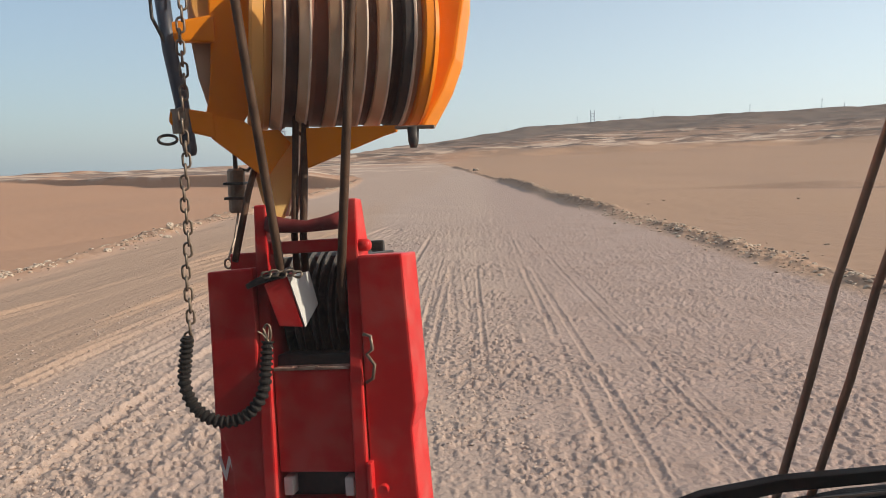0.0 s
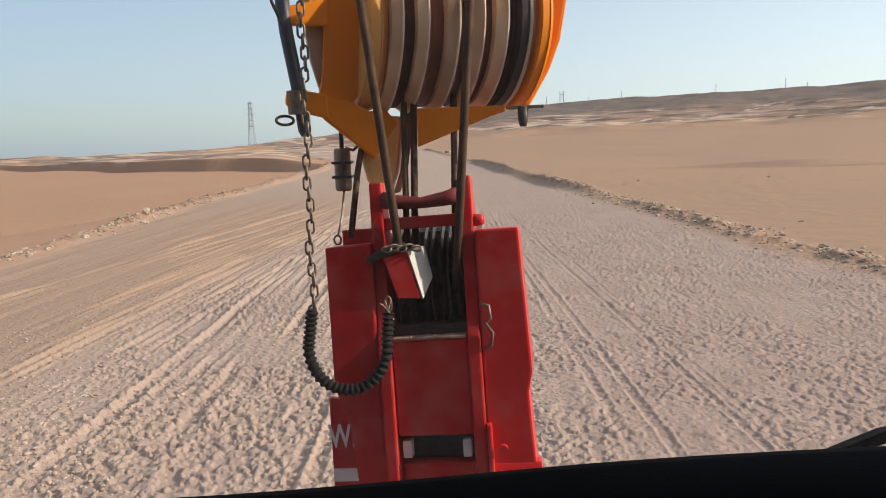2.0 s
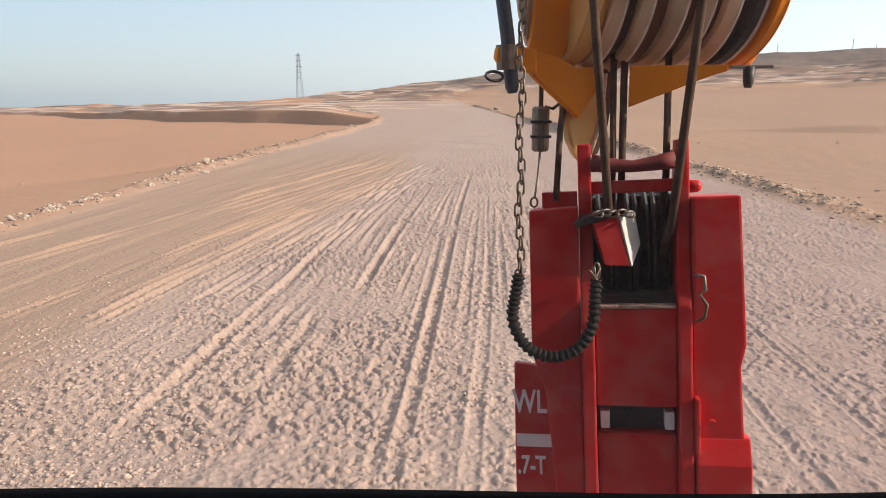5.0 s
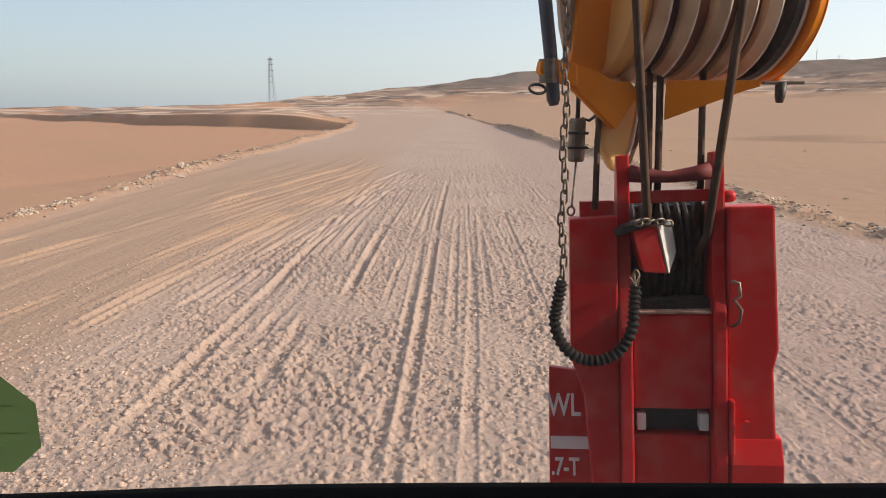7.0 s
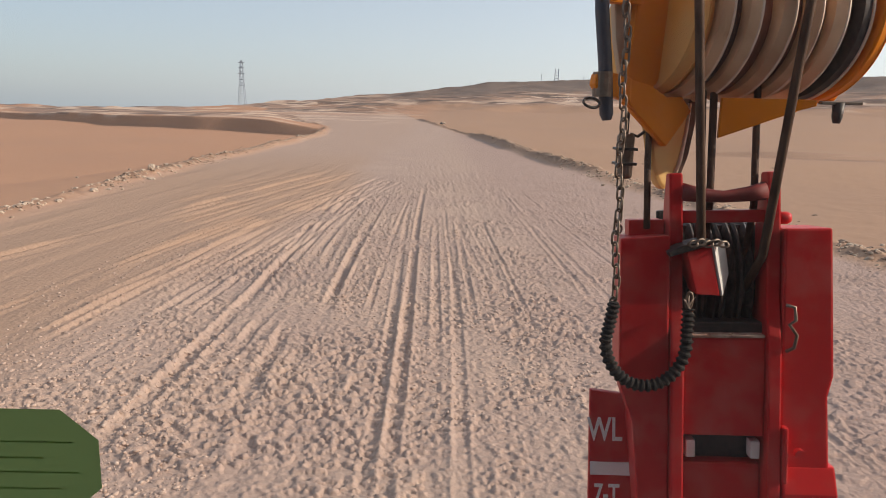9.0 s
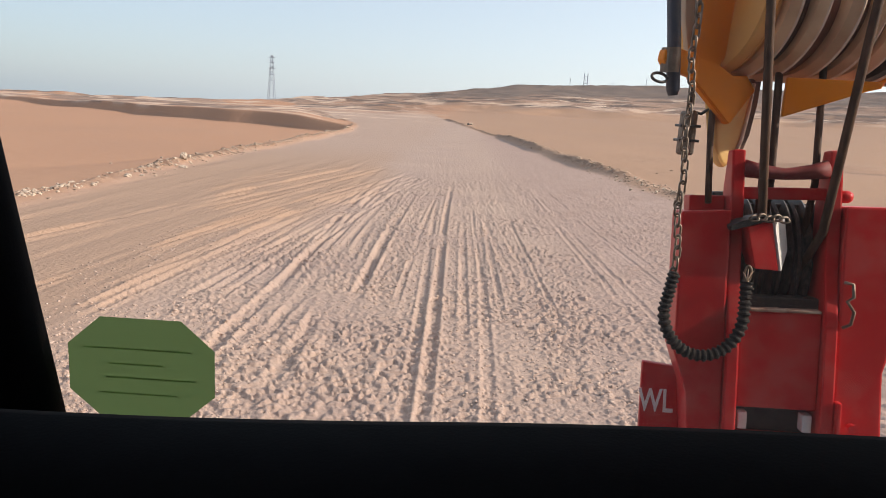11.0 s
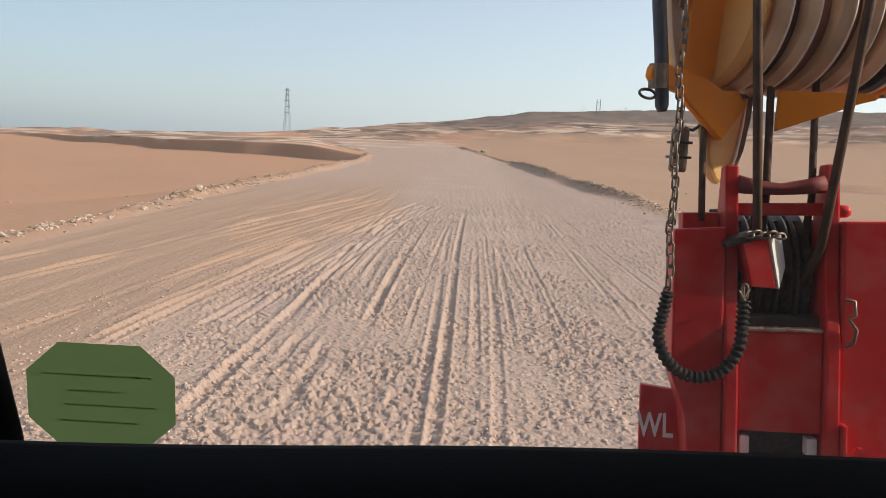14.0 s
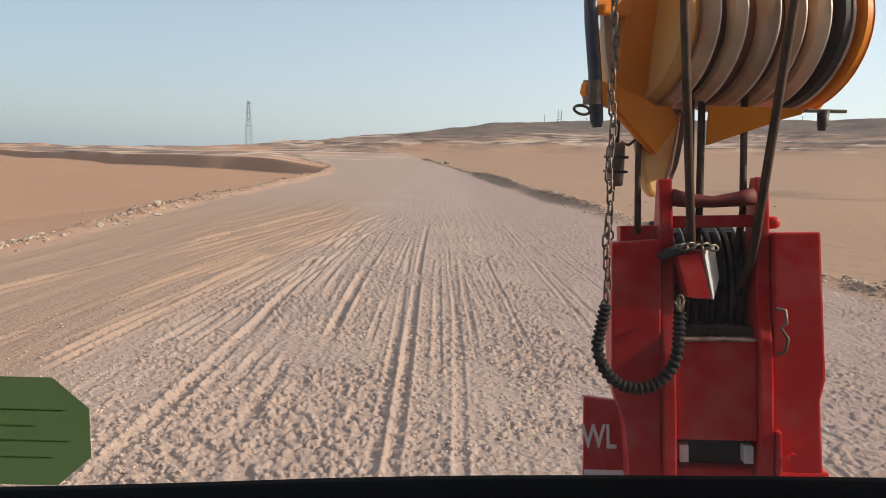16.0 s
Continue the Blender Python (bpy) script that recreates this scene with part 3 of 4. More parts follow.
sticker = empty("windscreen_sticker", label="green octagonal paper sticker on the windscreen", category="sticker")
cxs, czs, hw, hh = -0.520, 1.945, 0.102, 0.074
octo = [(cxs + sx * a, czs + sz * b) for sx, sz, a, b in ((-1, 1, hw * .55, hh), (1, 1, hw * .55, hh), (1, 1, hw, hh * .45), (1, -1, hw, hh * .45), (1, -1, hw * .55, hh), (-1, -1, hw * .55, hh), (-1, -1, hw, hh * .45), (-1, 1, hw, hh * .45))]
paper = bmesh.new()
paper.faces.new([paper.verts.new((a, GLASS_Y - 0.003, b)) for a, b in octo])
sheet = part("sheet", paper, STICKER, sticker)
for zz, xa, xb in ((0.03, -0.08, 0.07), (0.008, -0.045, 0.03), (-0.012, -0.05, 0.075), (-0.035, -0.06, 0.05)):
    bar = bmesh.new()
    bar.faces.new([bar.verts.new((cxs + a, GLASS_Y - 0.0045, czs + zz + b)) for a, b in ((xa, -0.001), (xb, -0.001), (xb, 0.001), (xa, 0.001))])
    part("print_bar", bar, INK, sheet)

# ---- wiper outside the glass ----
wiper = empty("windscreen_wiper", pose(0.014, 0, -0.013), label="black windscreen wiper with a twin-rod arm", category="wiper")
part("arm_rod", tube([(1.441, 0.955, 1.80), (1.447, 0.95, 1.86), (1.500, 0.95, 2.091), (1.525, 0.95, 2.21), (1.62, 0.93, 2.60)], 0.0052, 10), ROD, wiper, smooth=True)
part("arm_rod", tube([(1.475, 0.955, 1.80), (1.490, 0.95, 1.868), (1.550, 0.95, 2.089), (1.577, 0.95, 2.21), (1.67, 0.93, 2.58)], 0.0052, 10), ROD, wiper, smooth=True)
upper = part("blade", prism([(1.225, 1.876), (1.30, 1.905), (1.36, 1.928), (1.46, 1.951), (1.60, 1.966), (1.90, 1.985), (1.90, 2.001), (1.60, 1.982), (1.46, 1.969), (1.36, 1.948), (1.30, 1.924), (1.25, 1.902)], 0.922, 0.938, "y", 0.002), RUBBER, wiper)
part("spring_strip", tube([(1.25, 0.918, 1.878), (1.34, 0.918, 1.908), (1.46, 0.918, 1.94), (1.62, 0.918, 1.957), (1.90, 0.918, 1.974)], 0.0025, 6), STEEL, upper, "thin bright steel spring strip")
part("blade", prism([(1.305, 1.868), (1.39, 1.888), (1.47, 1.906), (1.55, 1.922), (1.90, 1.962), (1.90, 1.980), (1.55, 1.944), (1.47, 1.928), (1.39, 1.908), (1.33, 1.888)], 0.935, 0.95, "y", 0.002), RUBBER, wiper)
part("blade_holder", tube([(1.40, 0.93, 1.915), (1.50, 0.93, 1.936), (1.62, 0.93, 1.952), (1.80, 0.93, 1.972)], 0.004, 8), DARK, wiper, smooth=True)
for px in (1.441, 1.475):
    part("rod_foot", tube([(px, 0.955, 1.80), (px, 0.955, 1.808), (px, 0.955, 1.815)], [0.016, 0.015, 0.008], 14), RUBBER, wiper, smooth=True)

# ---- boom head with its sheaves ----
HEAD = pose(0.779, 1.832, 2.638, 0, 0, -4.5)
head = empty("boom_head", HEAD, label="orange crane boom head with a row of dusty rope sheaves", category="boom head")
R_SHEAVE = 0.193
SKEW = pose(0, 0, 0, 0, 3.5, 23.5)          # the discs stand askew in the row
PLATE = pose(-0.208, -0.06, 0, 0, 0, 23.5)  # the left-hand plates are parallel to the discs' axes


def seat(x):
    return Matrix.Translation((x, 0, 0)) @ SKEW


def swung(bm, m):
    bmesh.ops.transform(bm, matrix=m, verts=bm.verts[:])
    return bm


def sheave(parent, x, r, half, rim_mat, name="sheave", depth=0.022, label=""):
    """A disc with a rounded flank on its left and a narrow worn rim on its right."""
    a, b = -half, half
    prof = [(0.05, a), (r - depth, a), (r - depth * 0.35, a + half * 0.25), (r - 0.002, half * 0.25), (r, half * 0.32), (r - 0.001, half * 0.45), (r - depth * 1.6, half * 0.5), (r - depth * 2.2, b), (0.05, b)]
    return part(name, lathe(prof, seat(x), 144), rim_mat, parent, label)


for x, w, groove_end in ((-0.176, 0.027, 0.037), (-0.115, 0.025, 0.047), (-0.042, 0.027, 0.034), (0.015, 0.023, 0.028), (0.070, 0.027, 0.030)):
    flank = [(0.05, -w), (R_SHEAVE - 0.012, -w), (R_SHEAVE - 0.009, -w * 0.8), (R_SHEAVE - 0.004, -w * 0.45), (R_SHEAVE - 0.001, -0.006),
             (R_SHEAVE + 0.001, -0.003), (R_SHEAVE, 0.000), (R_SHEAVE - 0.004, 0.001), (R_SHEAVE - 0.05, 0.0015), (0.05, 0.0015)]
    disc = part("sheave", lathe(flank, seat(x), 168), SHEAVE, head, smooth=False)
    # thin ring in a paler colour paints the bright highlight along the edge
    part("rim", lathe([(R_SHEAVE - 0.006, -0.005), (R_SHEAVE - 0.0005, -0.005), (R_SHEAVE + 0.0022, -0.003), (R_SHEAVE + 0.0022, 0.0005), (R_SHEAVE - 0.006, 0.0016)], seat(x), 168), RIM, disc, "pale rim with a painted edge highlight")
    part("rope_groove", lathe([(0.05, 0.0018), (R_SHEAVE - 0.007, 0.0018), (R_SHEAVE - 0.016, 0.014), (R_SHEAVE - 0.0165, groove_end), (0.05, groove_end)], seat(x), 72), RUST if x == -0.115 else GROOVE, disc, "dark greasy rope groove")
black = part("sheave", lathe([(0.05, -0.022), (R_SHEAVE - 0.006, -0.022), (R_SHEAVE - 0.003, -0.004), (R_SHEAVE - 0.01, 0.0), (0.05, 0.0)], seat(0.123), 168), SHEAVE_BLACK, head, "black sheave")
# same painted edge highlight on the black disc
part("rim", lathe([(R_SHEAVE - 0.008, -0.004), (R_SHEAVE, -0.004), (R_SHEAVE + 0.002, 0.0), (R_SHEAVE - 0.002, 0.004), (R_SHEAVE - 0.02, 0.005)], seat(0.123), 168), RIM, black, "pale rim with the edge highlight painted in")
part("sheave", lathe([(0.05, 0.006), (R_SHEAVE - 0.016, 0.006), (R_SHEAVE - 0.010, 0.02), (0.05, 0.022)], seat(0.123), 144), SHEAVE, head)
sheave(head, 0.160, R_SHEAVE + 0.002, 0.018, ORANGE, "outer_disc", depth=0.006)
guide = sheave(head, -0.235, R_SHEAVE - 0.003, 0.025, GUIDE, "guide_disc", depth=0.004, label="worn yellow guide disc")
# dark disc added to keep sky from showing beside the guide disc
part("spacer", lathe([(0.05, -0.006), (R_SHEAVE - 0.028, -0.006), (R_SHEAVE - 0.028, 0.006), (0.05, 0.006)], seat(-0.206), 72), GROOVE, guide, "dark filler spacer")
part("axle", tube([(-0.30, 0, 0), (0.26, 0, 0)], 0.05, 24), STEEL, head, smooth=True)
part("side_plate", prism([(0.180, -0.190), (0.196, -0.187), (0.215, -0.155), (0.245, -0.103), (0.273, -0.030), (0.295, 0.10), (0.305, 0.45), (0.19, 0.45)], -0.06, 0.12, "y", 0.008), ORANGE, head)
part("front_flange", swung(prism([(-0.110, 0.45), (-0.112, 0.02), (-0.118, -0.06), (-0.126, -0.12), (-0.134, -0.150), (-0.124, -0.205), (-0.060, -0.258), (0.0, -0.308), (0.064, -0.220), (0.035, -0.188), (-0.010, -0.190), (-0.046, -0.165), (-0.002, -0.10), (0.034, -0.05), (0.056, 0.01), (0.064, 0.10), (0.066, 0.45)], -0.012, 0.010, "y", 0.004), PLATE), ORANGE, head)
part("fold_plate", swung(prism([(-0.122, -0.150), (-0.056, -0.163), (-0.010, -0.188), (0.035, -0.186), (0.064, -0.220), (0.0, -0.306), (-0.118, -0.206)], -0.018, -0.0122, "y", 0.002), PLATE), ORANGE, head)
cheek = part("cheek_plate", swung(prism([(-0.165, 0.45), (-0.09, 0.45), (-0.09, -0.135), (-0.126, -0.135), (-0.146, -0.06), (-0.160, 0.05)], 0.012, 0.032, "y", 0.004), PLATE), BEIGE, head, "dusty beige cheek plate")
part("hub_cap", swung(lathe([(0.002, -0.004), (0.05, -0.004), (0.055, 0.0), (0.055, 0.012), (0.002, 0.012)], Matrix.Translation((-0.128, 0.006, 0.12)) @ pose(0, 0, 0, 0, 0, 90) @ Matrix.Diagonal((1, 0.42, 1, 1)), 32), PLATE), GUIDE, cheek, "ochre hub cap", smooth=False)
part("guard_plate", prism([(-0.086, -0.282), (0.10, -0.211), (0.135, -0.201), (0.135, -0.186), (-0.086, -0.186)], -0.104, -0.088, "y", 0.003), ORANGE, head)
part("boom_section", box(-0.3, 0.25, -4.5, 0.5, 0.42, 0.95, 0.05), ORANGE, head)
# yellow tongue behind the front plate
tongue = part("rope_guide", swung(prism([(-0.050, -0.20), (-0.028, -0.29), (-0.012, -0.365), (0.010, -0.405), (0.028, -0.421), (0.048, -0.400), (0.068, -0.345), (0.080, -0.25), (0.084, -0.20)], 0.012, 0.045, "y", 0.010), PLATE), TONGUE, head, "worn yellow rope guide tongue")
part("tongue_rib", swung(tube([(0.086, 0.016, -0.20), (0.080, 0.014, -0.27), (0.068, 0.012, -0.345), (0.046, 0.010, -0.402)], 0.005, 8), PLATE), RIM, tongue, "pale edge strip along the tongue", smooth=True)
part("groove_disc", swung(prism([(0.088, -0.18), (0.084, -0.26), (0.072, -0.345), (0.052, -0.405), (0.075, -0.40), (0.100, -0.33), (0.112, -0.25), (0.114, -0.18)], 0.02, 0.045, "y", 0.004), PLATE), GROOVE, tongue, "dark greasy groove")
# lugs and the vertical pin at the side
part("lug", swung(prism([(-0.115, -0.145), (-0.185, -0.133), (-0.213, -0.140), (-0.217, -0.165), (-0.205, -0.182), (-0.112, -0.205)], -0.022, 0.006, "y", 0.006), PLATE), ORANGE, head)
part("lug", swung(prism([(-0.10, 0.020), (-0.206, 0.019), (-0.220, 0.040), (-0.216, 0.060), (-0.10, 0.085)], -0.022, 0.006, "y", 0.006), PLATE), ORANGE, head)
part("lug_boss", swung(tube([(-0.188, -0.010, -0.192), (-0.190, -0.010, -0.135)], 0.023, 16), PLATE), STEEL, head)
pin = part("locking_pin", swung(tube([(-0.172, -0.012, -0.246), (-0.174, -0.012, -0.232), (-0.186, -0.012, -0.12), (-0.204, -0.012, 0.0), (-0.214, -0.012, 0.14)], [0.011, 0.0165, 0.0165, 0.0165, 0.018], 16), PLATE), NAVY, head, smooth=True)
part("pin_ring", swung(tube([(-0.222 + 0.021 * math.cos(a), -0.022 + 0.008 * math.sin(a), -0.207 + 0.011 * math.sin(a)) for a in np.linspace(0, math.tau, 20)[:-1]], 0.0036, 8, closed=True), PLATE), DARK, pin, smooth=True)
bolt = part("keeper_bolt", tube([(0.177, -0.119, -0.240), (0.177, -0.119, -0.226), (0.177, -0.119, -0.192)], [0.008, 0.012, 0.014], 12), DARK, head, smooth=True)
part("keeper_bar", box(0.135, 0.228, -0.128, -0.108, -0.197, -0.189, 0.002), STEEL, bolt)
part("cable", swung(tube([(-0.20, -0.03, 0.30), (-0.238, -0.03, 0.15), (-0.236, -0.03, 0.07), (-0.205, -0.02, 0.0)], 0.004, 8), PLATE), DARK, head, smooth=True)

# ---- hook block ----
BLOCK = pose(0.687, 1.687, 2.278, -5.9, -3.2, -7.1)
block = empty("hook_block", BLOCK, label="red steel crane hook block hanging on wire ropes", category="hook block")
for s in (-1, 1):
    part("frame_plate", prism([(-0.01, 0.0), (0.035, 0.0), (0.07, -0.1), (0.12, -0.95), (-0.06, -0.95), (-0.045, -0.42), (-0.022, -0.30), (-0.018, -0.12)], s * 0.111 - 0.0155, s * 0.111 + 0.0155, "x", 0.005), RED, block)
part("cheek_weight", prism([(-0.243, -0.152), (-0.128, -0.147), (-0.128, -0.95), (-0.19, -0.95), (-0.215, -0.60), (-0.247, -0.50)], -0.036, 0.1, "y", 0.006), RED, block)
part("cheek_weight", prism([(0.129, -0.133), (0.234, -0.133), (0.246, -0.48), (0.234, -0.53), (0.250, -0.95), (0.129, -0.95)], -0.036, 0.11, "y", 0.006), RED, block)
lower = part("lower_cheek", prism([(-0.304, -0.557), (-0.20, -0.570), (-0.11, -0.58), (-0.11, -1.05), (-0.312, -1.05), (-0.308, -0.77)], 0.085, 0.11, "y", 0.006), RED, block)
cover = part("front_cover", box(-0.094, 0.094, -0.03, 0.01, -0.632, -0.39, 0.006), RED, block)
crust = box(-0.092, 0.092, -0.034, 0.0, -0.392, -0.385, 0.002)
crust_rng = random.Random(3)
for k in range(26):
    lump = bmesh.new()
    bmesh.ops.create_icosphere(lump, subdivisions=1, radius=1)
    for v in lump.verts:
        v.co = Vector((v.co.x * 1.5, v.co.y, v.co.z * 0.8)) * crust_rng.uniform(0.0025, 0.0065)
    bmesh.ops.translate(lump, verts=lump.verts[:], vec=(crust_rng.uniform(-0.086, 0.086), crust_rng.uniform(-0.034, -0.004), -0.384 - crust_rng.random() * 0.006))
    merge(crust, lump)
part("worn_ledge", crust, RUST_DIRT, cover, "ledge crusted with pale dirt")
# dark back and side plates, added to keep daylight from showing through
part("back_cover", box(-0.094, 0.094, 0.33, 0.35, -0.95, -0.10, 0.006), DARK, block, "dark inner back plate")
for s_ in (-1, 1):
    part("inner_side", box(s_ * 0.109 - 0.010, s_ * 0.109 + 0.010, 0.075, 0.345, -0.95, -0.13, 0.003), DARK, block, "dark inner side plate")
# added dark panel that stands in for the shade inside the opening
part("recess_shade_panel", box(-0.094, 0.094, 0.03, 0.05, -0.735, -0.60, 0.003), DARK, block, "dark panel painting in the recess shade")
part("roller", tube([(-0.096, -0.0, -0.045), (-0.06, -0.0, -0.052), (0, -0.0, -0.058), (0.06, -0.0, -0.052), (0.096, -0.0, -0.045)], [0.022, 0.018, 0.014, 0.018, 0.022], 18), DULLRED, block, smooth=True)
part("cross_plate", box(-0.096, 0.096, 0.0, 0.05, -0.12, -0.09, 0.004), RED, block)
part("pin_head", tube([(0.12, 0.0, -0.11), (0.145, 0.0, -0.11), (0.153, 0.0, -0.11)], [0.015, 0.015, 0.010], 14), RED, block, smooth=True)
part("lever_lock", box(-0.215, -0.13, 0.03, 0.1, -0.158, -0.112, 0.004), RED, block)
# dark fillers added so no bright ground shows between the inner sheaves
part("floor_filler", box(-0.0955, 0.0955, 0.0, 0.32, -0.44, -0.36, 0.004), DARK, block, "dark filler plate added below the inner sheaves")
part("core_filler", box(-0.092, 0.092, 0.11, 0.26, -0.40, -0.13, 0.01), DARK, block, "dark filler block added behind the inner sheaves")
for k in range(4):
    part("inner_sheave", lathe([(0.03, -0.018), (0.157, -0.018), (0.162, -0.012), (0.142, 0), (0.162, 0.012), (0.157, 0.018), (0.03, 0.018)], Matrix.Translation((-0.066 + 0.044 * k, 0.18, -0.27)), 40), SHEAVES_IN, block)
for s in (-1, 1):
    part("bracket", box(s * 0.075 - 0.011, s * 0.075 + 0.011, -0.03, 0.005, -0.687, -0.644, 0.003), WHITE, block, "worn white bracket")
part("cross_head", box(-0.094, 0.094, -0.01, 0.1, -0.95, -0.706, 0.01), RED, block)
part("wire_clip", tube([(0.134, -0.04, -0.312), (0.152, -0.045, -0.316), (0.155, -0.045, -0.347), (0.141, -0.045, -0.357), (0.158, -0.045, -0.382), (0.152, -0.045, -0.412), (0.135, -0.04, -0.422)], 0.0042, 8), STEEL, block, "bent steel wire clip", smooth=True)
skirt = part("skirt", prism([(-0.036, -0.70), (-0.058, -0.76), (-0.058, -1.0), (0.0, -1.0), (0.0, -0.70)], 0.131, 0.254, "x", 0.005), RED, block)
part("guide_strip", box(0.128, 0.140, -0.062, -0.035, -0.735, -0.60, 0.004), RED, block)
part("knob", tube([(0.165, -0.05, -0.66), (0.165, -0.066, -0.66)], 0.011, 12), RED, skirt)
letters("WL", 0.088, pose(-0.266, 0.084, -0.665, 90, 0, 0) @ Matrix.Diagonal((0.66, 1, 1, 1)), LETTER, lower)
part("white_stripe", box(-0.304, -0.19, 0.0825, 0.0845, -0.785, -0.75, 0), LETTER, lower)
letters(".7-T", 0.07, pose(-0.266, 0.084, -0.838, 90, 0, 0) @ Matrix.Diagonal((0.66, 1, 1, 1)), LETTER, lower)

# ---- box tied to the block ----
tied = empty("rope_guard_box", pose(0.005, 0.012, 0.008), label="red box with a white side chained to the hook block", category="box")
part("body", prism([(0.590, 2.085), (0.646, 2.104), (0.678, 1.983), (0.622, 1.985)], 1.613, 1.69, "y", 0.003), RED, tied)
flap = bmesh.new()
outer = [flap.verts.new(p) for p in ((0.650, 1.611, 2.104), (0.690, 1.648, 2.108), (0.708, 1.648, 2.030), (0.684, 1.613, 1.983))]
inner = [flap.verts.new(v.co + Vector((-0.004, 0.005, 0))) for v in outer]
flap.faces.new(outer), flap.faces.new(inner[::-1])
for k in range(4):
    flap.faces.new((outer[k], outer[(k + 1) % 4], inner[(k + 1) % 4], inner[k]))
part("white_side", flap, WHITE, tied, "sunlit white side")
part("lid", prism([(0.552, 2.074), (0.644, 2.106), (0.642, 2.118), (0.575, 2.1), (0.548, 2.085)], 1.611, 1.665, "y", 0.002), DARK, tied, "dark worn lid")
for k in range(5):
    part("chain_link", tube([(0.60 + 0.018 * k + 0.011 * math.cos(a), 1.609 + 0.004 * math.sin(2 * a), 2.108 + 0.004 * (k % 2) + 0.007 * math.sin(a)) for a in np.linspace(0, math.tau, 13)[:-1]], 0.0028, 6, closed=True), STEEL, tied, smooth=True)


# ---- ropes ----
def rope(points, r=0.0105):
    ob = part("wire_rope", tube(points, r, 10), ROPE, smooth=True)
    return tagged(ob, "dark greasy steel wire rope between boom head and block", "rope", "hoist ropes")


rope([(0.548, 1.632, 2.90), (0.563, 1.636, 2.75), (0.633, 1.645, 2.12), (0.640, 1.70, 1.98)])
rope([(0.838, 1.640, 2.90), (0.826, 1.636, 2.75), (0.775, 1.63, 2.09), (0.768, 1.70, 1.98)])
rope([(0.677, 1.775, 2.50), (0.672, 1.715, 2.20), (0.672, 1.72, 2.0)], 0.009)
rope([(0.652, 1.780, 2.50), (0.650, 1.715, 2.20), (0.652, 1.72, 2.0)], 0.008)
rope([(0.779, 1.765, 2.50), (0.773, 1.700, 2.20), (0.770, 1.72, 2.0)], 0.0085)
rope([(0.545, 1.835, 2.42), (0.527, 1.765, 2.30), (0.513, 1.680, 2.14)], 0.008)

# ---- hanging chain and its hose ----
chain = empty("hanging_chain", pose(0.425, 1.644, 2.41), label="rusty steel link chain hanging from the boom head", category="chain")
LINK = 0.029


def link_mesh():
    half, r = LINK * 0.57, 0.0080
    pts = []
    for a in np.linspace(-math.pi / 2, math.pi / 2, 7):
        pts.append((r * math.sin(a), 0, half - r + r * math.cos(a)))
    for a in np.linspace(-math.pi / 2, math.pi / 2, 7):
        pts.append((-r * math.sin(a), 0, -half + r - r * math.cos(a)))
    return tube(pts, 0.0029, 8, closed=True)


first = None
for k in range(34):
    z = 0.38 - LINK * 0.88 * k
    if first is None:
        ob = first = part("link", link_mesh(), STEEL, chain, smooth=True)
    else:
        ob = new("link", first.data)
        ob.parent = chain
    ob.matrix_basis = pose(0.004 * math.sin(k * 0.9), 0.108 * z, z, 0, 0, 20 + 90 * (k % 2))

hose = empty("chain_hose", pose(0.424, 1.588, 1.998), label="black ribbed rubber hose looped over the chain end", category="hose")
path = []
for a in np.linspace(0, 1, 140):
    if a < 0.22:
        path.append((-0.014 * (a / 0.22), 0.0, -0.018 - 0.092 * a / 0.22))
    elif a < 0.82:
        b = (a - 0.22) / 0.6 * math.pi
        path.append((0.081 - 0.095 * math.cos(b), -0.014 * math.sin(b), -0.11 - 0.105 * math.sin(b)))
    else:
        c = (a - 0.82) / 0.18
        path.append((0.176 + 0.004 * c, 0.02 * c, -0.11 + 0.075 * c))
sleeve = part("sleeve", tube(path, [0.0112, 0.0112, 0.0154, 0.0154] * 35, 14), RUBBER, hose, smooth=False)
part("end_link", tube([(0.180 + 0.008 * math.sin(a), 0.02, -0.015 + 0.02 * math.cos(a)) for a in np.linspace(0, math.tau, 15)[:-1]], 0.003, 8, closed=True), STEEL, sleeve, smooth=True)

for k, (dx, dz) in enumerate(((-0.018, 0.022), (-0.006, 0.03), (0.008, 0.026), (0.014, -0.02))):
    part("frayed_wire", tube([(0.180, 0.018, -0.03), (0.180 + dx * 0.6, 0.012, -0.03 + dz * 0.7), (0.180 + dx, 0.006, -0.03 + dz)], [0.0016, 0.0014, 0.0008], 6), RIM, sleeve, "frayed bright wire end")

# ---- limit switch ----
lim = empty("limit_switch", pose(0.482, 1.812, 2.303), label="grey limit switch hanging from the boom head by a cable", category="switch")
case = part("body", tube([(0, 0, -0.056), (0, 0, -0.05), (0, 0, 0.05), (0, 0, 0.056)], [0.018, 0.022, 0.022, 0.018], 16), STEEL, lim)
part("clamp", box(-0.026, 0.026, -0.026, 0.026, 0.015, 0.022, 0.002), DARK, case)
part("clamp", box(-0.026, 0.026, -0.026, 0.026, -0.022, -0.015, 0.002), DARK, case)
part("wire", tube([(0, 0, -0.056), (-0.006, -0.02, -0.12), (-0.015, -0.05, -0.17)], 0.003, 6), STEEL, lim)
part("wire_eye", tube([(-0.016 + 0.009 * math.sin(a), -0.05, -0.18 + 0.012 * math.cos(a)) for a in np.linspace(0, math.tau, 13)[:-1]], 0.0028, 6, closed=True), STEEL, lim)
part("lead", tube([(0.01, 0, 0.056), (0.03, 0.0, 0.05), (0.06, -0.01, 0.075)], 0.004, 6), DARK, lim)
